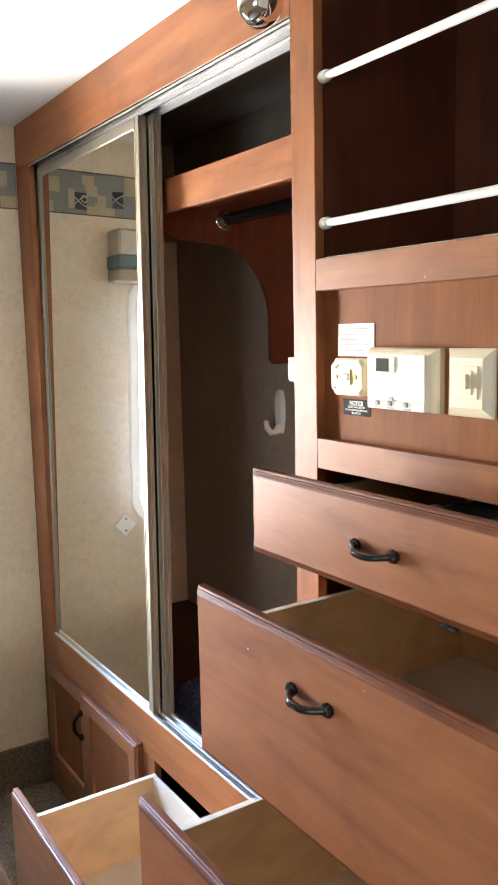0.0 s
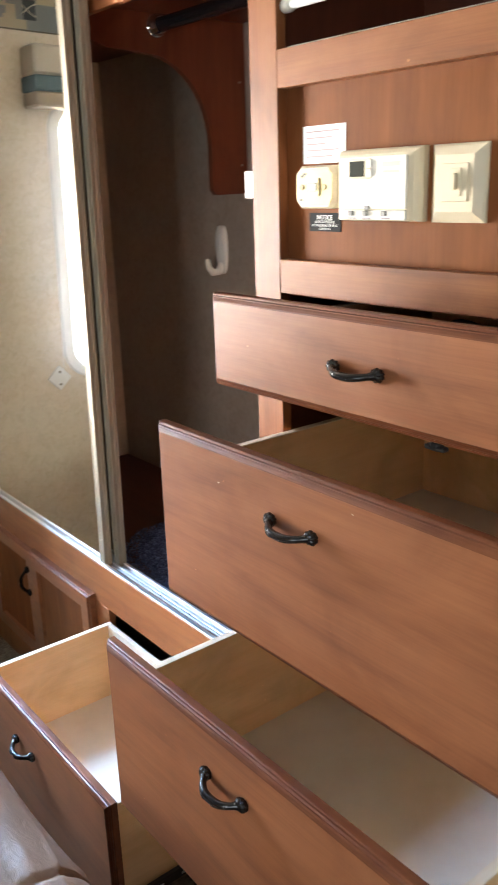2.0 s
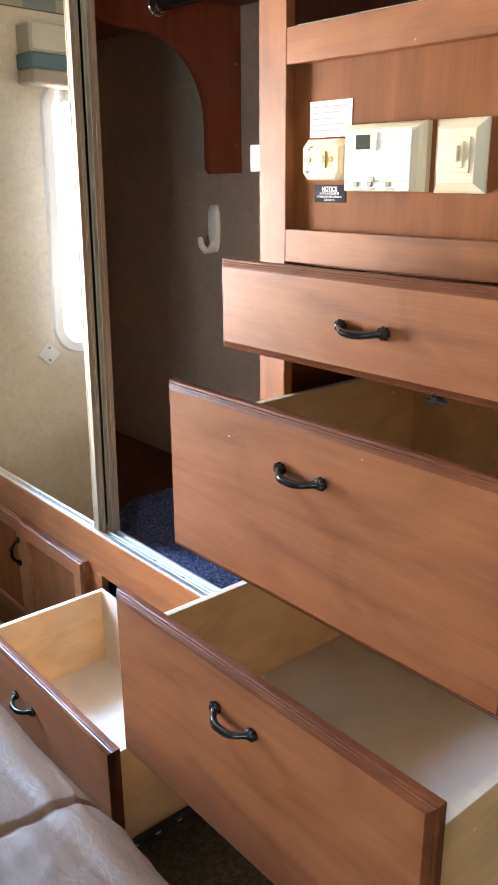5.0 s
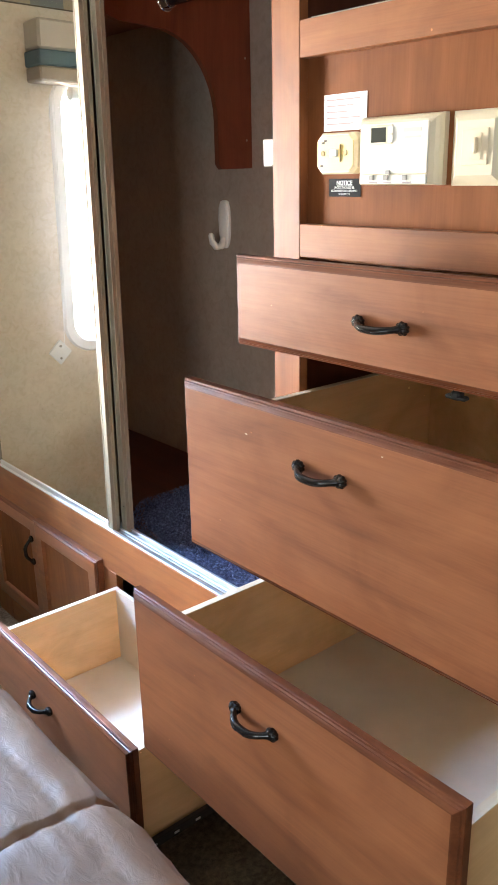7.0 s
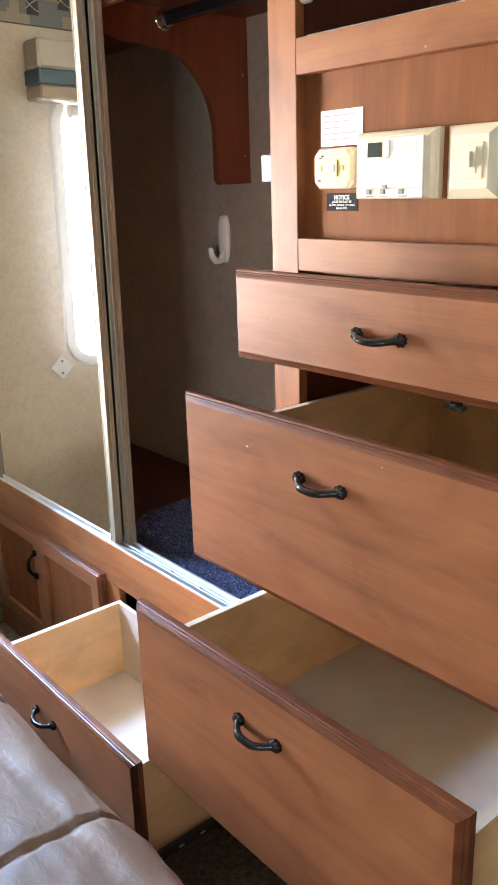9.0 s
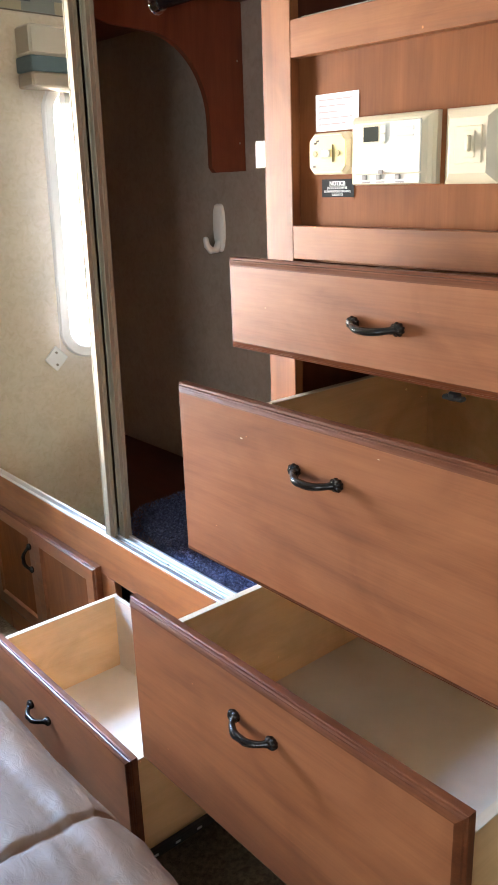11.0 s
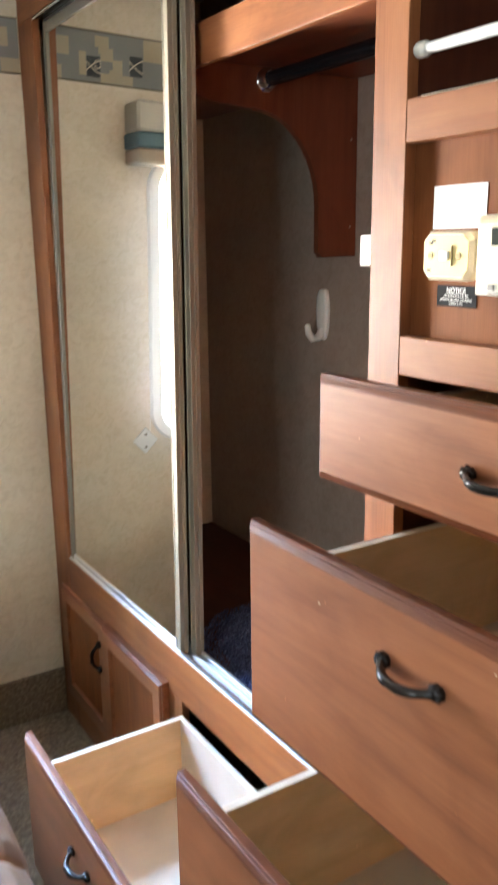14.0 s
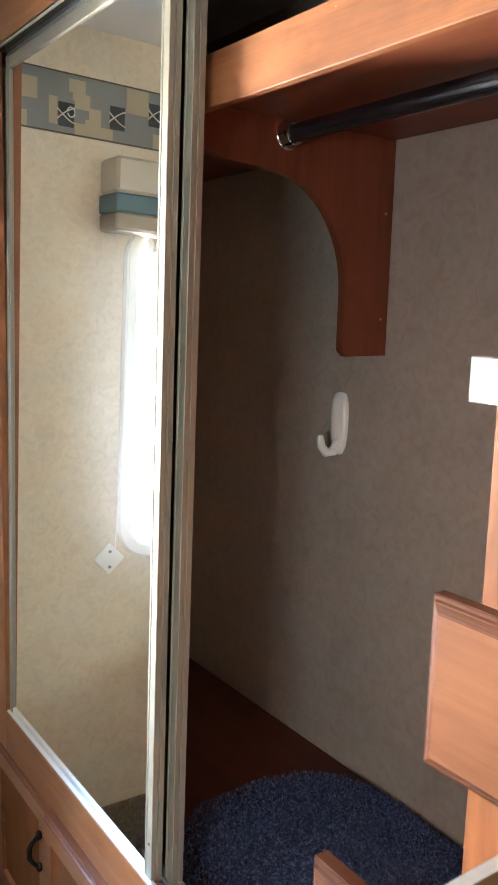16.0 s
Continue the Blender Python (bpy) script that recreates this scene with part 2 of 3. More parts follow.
def part(name, bm, mat, parent, label="", smooth=None):
    """One mesh under a thing or a part, given in the place's own coordinates."""
    smooth = smooth or (50 if id(bm) in ROUND else None)
    ROUND.discard(id(bm))
    origin = Vector((0, 0, 0))
    up = parent
    while up:
        origin += up.location
        up = up.parent
    bmesh.ops.translate(bm, verts=bm.verts[:], vec=-origin)
    ob = new(name, mesh_of(name, bm, mat, smooth))
    ob.parent = parent
    return tagged(ob, label)


def thing(name, at, label, category, group=""):
    ob = new(name)
    ob.location = at
    ob.empty_display_size = 0.05
    return tagged(ob, label, category, group, "thing")


def whole(name, bm, mat, label, category, group="", smooth=None):
    return tagged(new(name, mesh_of(name, bm, mat, smooth)), label, category, group, "thing")


def setting(name, bm, mat, label, category="", smooth=None):
    return tagged(new(name, mesh_of(name, bm, mat, smooth)), label, category or name.split("_")[0], "", "structure")


# ---- the room ----
setting("floor", boxed(XW, BACK, YW0, WALL, FLOOR - 0.05, FLOOR), carpet_mat, "beige flecked carpet on the bedroom floor", "floor")
setting("ceiling", boxed(XW - 0.06, 1.58, YW0 - 0.06, WALL + 0.06, CEIL, CEIL + 0.05), ceiling_mat, "plain white vinyl ceiling", "ceiling")

WX0, WX1, WZ0, WZ1 = 0.005, 0.560, 0.80, 1.665    # window opening in the far wall


def round_rect(x0, x1, z0, z1, r, y, n=7):
    pts = []
    for cx, cz, a0 in ((x1 - r, z1 - r, 0), (x0 + r, z1 - r, 90), (x0 + r, z0 + r, 180), (x1 - r, z0 + r, 270)):
        for k in range(n + 1):
            a = radians(a0 + 90 * k / n)
            pts.append((cx + r * math.cos(a), y, cz + r * math.sin(a)))
    return pts


def wall_with_window():
    """The far wall: a sheet with a rounded opening right through it."""
    bm = bmesh.new()
    inner = round_rect(WX0, WX1, WZ0, WZ1, 0.07, 0)
    for y, flip in ((WALL, False), (WALL + 0.06, True)):
        ring = [bm.verts.new((p[0], y, p[2])) for p in inner]
        outer = [bm.verts.new((x, y, z)) for x, z in ((1.56, CEIL), (XW, CEIL), (XW, FLOOR), (1.56, FLOOR))]
        n = len(ring) // 4
        for c in range(4):
            seg = ring[c * n:(c + 1) * n]
            for a, b in zip(seg, seg[1:]):
                bm.faces.new((outer[c], a, b))
            bm.faces.new((outer[c], seg[-1], ring[(c + 1) * n % len(ring)], outer[(c + 1) % 4]))
    bm.verts.ensure_lookup_table()
    half = len(bm.verts) // 2
    n = len(inner)
    for i in range(n):
        bm.faces.new((bm.verts[i], bm.verts[(i + 1) % n], bm.verts[half + (i + 1) % n], bm.verts[half + i]))
    bmesh.ops.recalc_face_normals(bm, faces=bm.faces[:])
    return bm


setting("wall_far", wall_with_window(), paper, "mottled beige wallpapered wall with a window opening", "wall")
SY0, SY1, SZ0, SZ1 = -0.7, 0.4, 0.75, 1.45    # opening added in the unseen side wall for the fill lamp
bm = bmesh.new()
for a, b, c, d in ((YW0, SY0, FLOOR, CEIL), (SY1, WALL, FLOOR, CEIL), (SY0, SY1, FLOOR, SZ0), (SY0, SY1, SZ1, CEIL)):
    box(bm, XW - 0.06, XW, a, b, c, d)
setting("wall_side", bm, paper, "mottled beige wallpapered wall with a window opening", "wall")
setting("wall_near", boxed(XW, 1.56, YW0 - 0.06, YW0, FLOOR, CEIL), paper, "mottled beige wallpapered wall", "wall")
# unseen window frame, added round the fill lamp
win = tagged(new("added_window"), "unseen window with a plain white frame, added for fill light", "window", "", "structure")
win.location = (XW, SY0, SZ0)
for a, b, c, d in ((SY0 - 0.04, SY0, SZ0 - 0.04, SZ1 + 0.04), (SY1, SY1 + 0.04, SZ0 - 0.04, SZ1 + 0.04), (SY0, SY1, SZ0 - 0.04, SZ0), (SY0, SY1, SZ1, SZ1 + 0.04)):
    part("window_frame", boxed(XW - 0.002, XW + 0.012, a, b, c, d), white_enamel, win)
setting("wall_closet_back", boxed(BACK, BACK + 0.05, YW0, WALL, FLOOR, CEIL), paper_shaded, "wallpapered back wall of the closet, shade put into its colour", "wall")
# carpet turned up against the foot of the far wall
setting("baseboard", boxed(XW, FACE - 0.001, WALL - 0.016, WALL - 0.0005, FLOOR, 0.02, bevel=0.004), carpet_mat, "beige flecked carpet turned up the foot of the wall", "baseboard")


# window: frame, pane, blind
win = tagged(new("window_1"), "bright window with a rounded white frame", "window", "", "structure")
win.location = (WX0, WALL, WZ0)
bm = bmesh.new()
loops = []
for grow, y in ((0.0, WALL + 0.04), (0.0, WALL - 0.006), (0.006, WALL - 0.012), (0.036, WALL - 0.012), (0.042, WALL - 0.004), (0.042, WALL + 0.001)):
    loops.append(round_rect(WX0 - grow + 0.004, WX1 + grow - 0.004, WZ0 - grow + 0.004, WZ1 + grow - 0.004, 0.066 + grow, y))
rings(bm, loops, caps=(False, False))
part("window_frame", bm, white_enamel, win, "white moulded frame with rounded corners", 35)
bm = bmesh.new()
rings(bm, [round_rect(WX0 + 0.002, WX1 - 0.002, WZ0 + 0.002, WZ1 - 0.002, 0.066, y) for y in (WALL + 0.034, WALL + 0.038)])
pane = part("pane", bm, glass, win, "clear glass pane")
pane.visible_shadow = False

valance = thing("window_valance", (0.05, WALL, 1.66), "padded fabric window valance with a teal band", "valance")
VX0, VX1, VY = -0.11, 0.672, WALL - 0.105
part("upper_panel", boxed(VX0, VX1, VY, WALL - 0.001, 1.753, 1.842, bevel=0.008), linen, valance, "pale linen upper panel")
part("band", boxed(VX0 - 0.002, VX1 + 0.002, VY - 0.002, WALL - 0.001, 1.706, 1.752, bevel=0.004), teal, valance, "dark teal fabric band")
part("lower_panel", boxed(VX0, VX1, VY, WALL - 0.001, 1.66, 1.705, bevel=0.006), tan_cloth, valance, "tan fabric lower panel")
part("patch", boxed(0.447, 0.517, VY - 0.003, VY + 0.002, 1.757, 1.80, bevel=0.001), sand, valance, "small square printed patch")
blind = thing("window_blind", (0.0, WALL - 0.03, 1.62), "raised white roller blind under the valance", "blind")
bm = bmesh.new()
tube(bm, [(WX0 + 0.03, WALL - 0.04, 1.635), (WX1 - 0.02, WALL - 0.04, 1.635)], 0.022)
part("roll", bm, white_enamel, blind)
bm = bmesh.new()
tube(bm, [(0.587, WALL - 0.02, 1.66), (0.590, WALL - 0.014, 1.2), (0.607, WALL - 0.014, 0.80)], 0.0013, 6)
part("cord", bm, white_enamel, blind, "thin white pull cord")

hold = thing("cord_holder", (0.62, WALL, 0.772), "white square plastic cord holder turned on its corner", "cord holder")
bm = boxed(-0.033, 0.033, -0.008, 0, -0.033, 0.033, bevel=0.003)
bmesh.ops.transform(bm, matrix=Matrix.Translation((0.62, WALL, 0.772)) @ Matrix.Rotation(radians(45), 4, "Y"), verts=bm.verts[:])
part("plate", bm, white_enamel, hold)
for dz in (-0.022, 0.022):
    bm = bmesh.new()
    tube(bm, [(0.62, WALL - 0.011, 0.772 + dz), (0.62, WALL - 0.007, 0.772 + dz)], 0.0045, 10)
    part("screw", bm, alu, hold)


# printed border of the wallpaper
def border(x0, x1):
    top = tagged(new("wallpaper_border", mesh_of("wallpaper_border", boxed(x0, x1, WALL - 0.002, WALL - 0.0002, 1.889, 2.037), slate)),
                 "slate grey printed wallpaper border with sand patches", "border", "", "structure")
    def flat(name, mat, a, b, c, d, lift):
        part(name, boxed(a, b, WALL - 0.002 - lift, WALL - 0.001, c, d), mat, top)
    for z in (1.889, 2.033):
        flat("line", umber, x0, x1, z, z + 0.004, 0.0006)
    x = x1
    while x - 0.42 > x0:
        for a, b, c, d in ((0.110, 0.132, 1.910, 1.975), (0.162, 0.206, 1.992, 2.024), (0.172, 0.219, 1.973, 1.992), (0.178, 0.219, 1.955, 1.973), (0.217, 0.249, 1.933, 1.962),
                           (0.178, 0.283, 1.894, 1.921), (0.206, 0.249, 1.921, 1.933), (0.320, 0.384, 1.970, 2.032), (0.384, 0.400, 1.970, 1.995), (0.40, 0.42, 1.893, 1.93), (0.0, 0.055, 1.893, 1.93), (0.03, 0.08, 1.96, 2.01)):
            flat("patch", sand, x - b, x - a, c, d, 0.0004)
        for a, z in ((0.134, 1.907), (0.274, 1.922), (0.386, 1.948)):
            flat("square", slate_dark, x - a - 0.042, x - a, z, z + 0.058, 0.0008)
            c = Vector((x - a - 0.021, WALL - 0.0032, z + 0.029))
            for turn in (1, -1):
                bm = bmesh.new()
                pts = [c + Vector((0.046 * (q - 0.5), 0, turn * (0.030 * q ** 1.5 - 0.018))) for q in (k / 9 for k in range(10))]
                tube(bm, pts, 0.0019, 5)
                part("scroll", bm, linen, top)
            if a < 0.2:
                bm = bmesh.new()
                tube(bm, [c + Vector((-0.013 + 0.010 * math.cos(q), 0, 0.008 + 0.012 * math.sin(q))) for q in (k * 0.5 for k in range(13))], 0.0019, 5)
                part("scroll", bm, linen, top)
        x -= 0.42
    return top


border(XW, FACE - 0.002)


# ---- wardrobe face frame and carcass ----
wardrobe = tagged(new("wardrobe"), "built-in cherry wood wardrobe with a face frame", "wardrobe", "", "thing")
wardrobe.location = (FACE, 2.0, FLOOR)
T = 0.02
ST0, ST1 = 1.2415, 1.309      # the stile between closet and drawers
part("stile", boxed(FACE, FACE + T, ST0, ST1, FLOOR, CEIL, bevel=0.0012), wood_z, wardrobe)
part("stile", boxed(FACE, FACE + T, 0.53, 0.61, FLOOR, CEIL, bevel=0.0012), wood_z, wardrobe)
part("corner_post", boxed(FACE, FACE + T, 2.725, WALL - 0.001, FLOOR, 2.0145, bevel=0.0012), wood_z, wardrobe)
part("header", boxed(FACE, FACE + T, ST1, WALL - 0.001, 2.0145, CEIL - 0.001, bevel=0.0012), wood_y, wardrobe)
part("sill_rail", boxed(FACE, FACE + T, ST1, 2.725, 0.330, SILL, bevel=0.0012), wood_y, wardrobe)
part("lower_stile", boxed(FACE, FACE + T, 1.968, 2.07, FLOOR, 0.330, bevel=0.001), wood_z, wardrobe)
part("bottom_rail", boxed(FACE, FACE + T, 2.07, 2.725, FLOOR, -0.02, bevel=0.001), wood_y, wardrobe)
part("bottom_rail", boxed(FACE, FACE + T, ST1, 1.968, FLOOR, 0.03, bevel=0.001), wood_y, wardrobe)
for z0, z1 in ((1.539, 1.594), (1.225, 1.280), (2.06, CEIL - 0.001)):
    part("rail", boxed(FACE, FACE + T, 0.61, ST0, z0, z1, bevel=0.0012), wood_y, wardrobe)
part("bottom_rail", boxed(FACE, FACE + T, 0.61, ST0, FLOOR, 0.40, bevel=0.001), wood_y, wardrobe)
part("switch_panel", boxed(FACE + T, FACE + T + 0.008, 0.56, ST0 + 0.03, 1.22, 1.595), wood_panel, wardrobe, "veneered recessed panel behind the switches")
# open upper compartment, its shade put into the wood colour
part("compartment_back", boxed(1.27, 1.285, 0.56, 1.27, 1.59, CEIL - 0.001), wood_shaded, wardrobe)
part("compartment_side", boxed(FACE + T, 1.27, ST0 + 0.002, ST0 + 0.016, 1.59, CEIL - 0.001), wood_shaded, wardrobe)
part("compartment_side", boxed(FACE + T, 1.27, 0.585, 0.6, 1.59, CEIL - 0.001), wood_shaded, wardrobe)
part("compartment_floor", boxed(FACE + T + 0.008, 1.285, 0.56, ST0, 1.575, 1.588), wood_shaded, wardrobe)
part("divider", boxed(FACE + T, BACK - 0.001, ST1 - 0.018, ST1 - 0.003, FLOOR, CEIL - 0.001), wood_dark, wardrobe)
part("side_panel", boxed(FACE + T, BACK - 0.001, 0.545, 0.56, FLOOR, CEIL - 0.001), wood_dark, wardrobe)
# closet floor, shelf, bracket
part("closet_floor", boxed(FACE + 0.0605, BACK - 0.001, ST1, WALL - 0.001, 0.40, 0.42), wood_shaded_y, wardrobe, "dark brown closet floor board, deepened in colour for shade")
part("sill_board", boxed(FACE + T, FACE + 0.06, ST1, 2.725, 0.40, SILL - 0.012), wood_dark_y, wardrobe)
part("lower_back", boxed(BACK - 0.02, BACK - 0.002, ST1, WALL - 0.001, FLOOR, 0.40), wood_dark, wardrobe)
shelf_x = 1.02
part("shelf", boxed(shelf_x + 0.016, BACK - 0.001, ST1, WALL - 0.001, 1.805, 1.82), wood_dark_y, wardrobe)
part("shelf_front", boxed(shelf_x, shelf_x + 0.016, ST1, WALL - 0.001, 1.772, 1.854, bevel=0.0015), wood_y, wardrobe, "bright cherry shelf front board")


def bracket():
    """A curved board in the plane across the closet: long arm under the shelf, leg down the back wall."""
    pts = [(shelf_x + 0.017, 1.804), (BACK - 0.002, 1.804), (BACK - 0.002, 1.376)]
    x0 = 1.396
    pts += [(x0 + 0.012, 1.374), (x0, 1.387), (x0, 1.50)]
    for k in range(1, 13):
        a = radians(90 * k / 12)
        pts.append((x0 - 0.19 * (1 - math.cos(a)), 1.50 + 0.213 * math.sin(a)))
    pts += [(1.10, 1.720), (1.06, 1.732), (shelf_x + 0.017, 1.75)]
    bm = bmesh.new()
    rings(bm, [[(x, y, z) for x, z in pts] for y in (2.06, 2.064, 2.074, 2.078)])
    return bm


part("shelf_bracket", bracket(), wood_dark, wardrobe, "dark curved wooden shelf bracket", 30)
for z in (1.45, 1.66):
    bm = bmesh.new()
    tube(bm, [(1.497, 2.0585, z), (1.497, 2.0605, z)], 0.003, 8)
    part("screw", bm, alu, wardrobe)

# closet rod
rod = thing("closet_rod", (1.243, 1.7, 1.776), "black metal closet rod in chrome end sockets", "closet rod")
bm = bmesh.new()
tube(bm, [(1.243, ST1 + 0.002, 1.776), (1.243, 2.052, 1.776)], 0.0165, 20)
part("tube", bm, rod_black, rod)
for y0, y1 in ((2.036, 2.0595), (ST1 - 0.002, ST1 + 0.016)):
    bm = bmesh.new()
    tube(bm, [(1.243, y0, 1.776), (1.243, y0 + 0.003, 1.776), (1.243, y1 - 0.003, 1.776), (1.243, y1, 1.776)], [0.019, 0.0215, 0.0225, 0.026], 20)
    part("socket", bm, chrome, rod)

# hook on the closet's back wall
hook = thing("wall_hook", (BACK, 2.19, 1.2), "white plastic adhesive coat hook on the closet wall", "hook")
bm = bmesh.new()
loops = []
for y, z, w, d in ((0, 1.287, 0.006, 0.004), (0, 1.283, 0.013, 0.010), (0, 1.265, 0.018, 0.013), (0, 1.23, 0.020, 0.014), (0, 1.19, 0.0185, 0.013), (0, 1.165, 0.015, 0.011), (0, 1.15, 0.009, 0.007), (0, 1.146, 0.003, 0.003)):
    loops.append([(BACK - 0.001 - d * max(0.0, math.sin(a)) ** 0.6, 2.19 + 1.35 * w * math.cos(a), z) for a in (math.pi * k / 14 for k in range(15))])
rings(bm, loops)
part("back_plate", bm, cream_lit, hook, "", 50)
bm = bmesh.new()
tube(bm, [(BACK - 0.006, 2.19, 1.175), (BACK - 0.020, 2.19, 1.154), (BACK - 0.040, 2.19, 1.153), (BACK - 0.054, 2.19, 1.168), (BACK - 0.058, 2.19, 1.188), (BACK - 0.0585, 2.19, 1.194)], [0.012, 0.0115, 0.0105, 0.0095, 0.0085, 0.005], 12)
part("prong", bm, cream_lit, hook)

# outlet on the closet's end wall
outlet = thing("wall_outlet", (1.45, WALL, 0.67), "beige plastic outlet plate on the closet wall", "outlet")
part("plate", boxed(1.40, 1.474, WALL - 0.006, WALL - 0.0005, 0.612, 0.728, bevel=0.003), cream, outlet)
for z in (0.645, 0.695):
    part("socket_face", boxed(1.421, 1.453, WALL - 0.009, WALL - 0.005, z - 0.014, z + 0.014, bevel=0.002), cream_lit, outlet)

# white stop block behind the stile
stop = thing("door_bumper", (0.95, 1.33, 1.4), "white plastic bumper block on the stile edge", "bumper")
part("block", boxed(0.9445, 0.966, ST1 + 0.0005, 1.338, 1.376, 1.42, bevel=0.0015), white_enamel, stop)
part("flange", boxed(0.952, 0.966, 1.3382, 1.366, 1.375, 1.421, bevel=0.0015), grey_plastic, stop, "grey translucent edge")

# ---- sliding doors in their tracks ----
track = thing("door_track", (FACE, 2.0, SILL), "bright aluminium lower sliding door track", "track")
bm = bmesh.new()
prof = [(0.0, -0.0115), (0.0, 0.0015), (0.001, 0.0025), (0.007, 0.0025), (0.008, 0.0015), (0.008, -0.006), (0.026, -0.006), (0.0265, -0.004), (0.0295, -0.004), (0.030, -0.006), (0.046, -0.006), (0.046, 0.0015), (0.047, 0.0025), (0.055, 0.0025), (0.056, 0.0015), (0.056, -0.0115)]
rings(bm, [[(FACE + 0.002 + a, y, SILL + b) for a, b in prof] for y in (ST1 + 0.001, 2.724)])
part("channel", bm, alu_mid, track)
for dx, wide in ((-0.001, 0.0115), (0.0248, 0.0062), (0.0448, 0.0090)):
    part("rail", boxed(FACE + 0.002 + dx, FACE + 0.002 + dx + wide, ST1 + 0.002, 2.723, SILL + 0.0026, SILL + 0.0046, bevel=0.0008), alu_bright, track)
for y in (1.42, 1.63, 1.75):
    bm = bmesh.new()
    tube(bm, [(FACE + 0.035, y, SILL - 0.006), (FACE + 0.035, y, SILL - 0.003)], 0.004, 10)
    part("screw", bm, bronze, track)
head_track = thing("door_head_track", (FACE, 2.0, 2.0), "bright aluminium upper sliding door track", "track")
part("channel_roof", boxed(FACE + 0.001, FACE + 0.067, ST1 + 0.001, 2.724, 2.0105, 2.014), bronze, head_track)
for dx, h in ((0.001, 0.004), (0.032, 0.010), (0.064, 0.017)):
    part("guide_lip", boxed(FACE + dx, FACE + dx + 0.003, ST1 + 0.001, 2.724, 2.0105 - h, 2.0105), alu_bright, head_track)
part("backing_board", boxed(FACE + T, FACE + 0.09, ST1, WALL - 0.001, 2.015, CEIL - 0.001), wood_dark_y, wardrobe)


def mirror_door(x, y0, y1, label):
    door = thing("sliding_mirror_door", (x, (y0 + y1) / 2, SILL), label, "mirror door", "sliding closet doors")
    z0, z1, d = SILL - 0.003, 2.002, 0.022
    def upright(ya, yb):
        bm = bmesh.new()
        w = yb - ya
        s = [(ya, x + 0.001), (ya + 0.001, x), (ya + 0.66 * w, x), (ya + 0.70 * w, x + 0.0015), (ya + 0.78 * w, x + 0.0015), (ya + 0.82 * w, x), (yb - 0.001, x), (yb, x + 0.001), (yb, x + d), (ya, x + d), (ya, x + 0.0125), (ya + 0.0022, x + 0.0115), (ya + 0.0022, x + 0.0085), (ya, x + 0.0075)]
        rings(bm, [[(px, py, z) for py, px in s] for z in (z0, z1)])
        return part("frame_upright", bm, alu, door)
    upright(y0, y0 + 0.026)
    upright(y1 - 0.020, y1)
    bm = bmesh.new()
    tube(bm, [(x - 0.0012, y0 + 0.008, z0 + 0.075), (x + 0.001, y0 + 0.008, z0 + 0.075)], 0.0028, 10)
    part("screw", bm, chrome, door)
    part("frame_bottom", boxed(x + 0.001, x + d - 0.001, y0 + 0.026, y1 - 0.020, z0, z0 + 0.022, bevel=0.0015), alu_bright, door)
    part("frame_top", boxed(x + 0.001, x + d - 0.001, y0 + 0.026, y1 - 0.020, z1 - 0.028, z1, bevel=0.0015), alu, door)
    part("mirror", boxed(x + 0.005, x + 0.010, y0 + 0.022, y1 - 0.022, z0 + 0.02, z1 - 0.026), mirror_mat, door, "silvered mirror glass")
    part("backing", boxed(x + 0.0105, x + 0.016, y0 + 0.022, y1 - 0.022, z0 + 0.02, z1 - 0.026), tan_cloth, door)
    # the doors hang a little back at the top
    door.rotation_euler = (0, radians(0.75), 0)
    return door


mirror_door(FACE + 0.008, 1.979, 2.722, "sliding mirror door in a champagne aluminium frame")
mirror_door(FACE + 0.034, 1.950, 2.70, "rear sliding mirror door behind the front one")


# ---- drawers and pulls ----
def routed(x, y0, y1, z0, z1, t=0.021):
    """A slab with a stepped, routed edge round its front."""
    bm = bmesh.new()
    loops = []
    for ins, dx in ((0.0, t), (0.0, 0.0095), (0.0012, 0.0078), (0.0036, 0.0070), (0.0048, 0.0044), (0.0060, 0.0040), (0.0082, 0.0022), (0.0110, 0.0006), (0.0132, 0.0)):
        loops.append([(x + dx, y0 + ins, z0 + ins), (x + dx, y1 - ins, z0 + ins), (x + dx, y1 - ins, z1 - ins), (x + dx, y0 + ins, z1 - ins)])
    return rings(bm, loops)


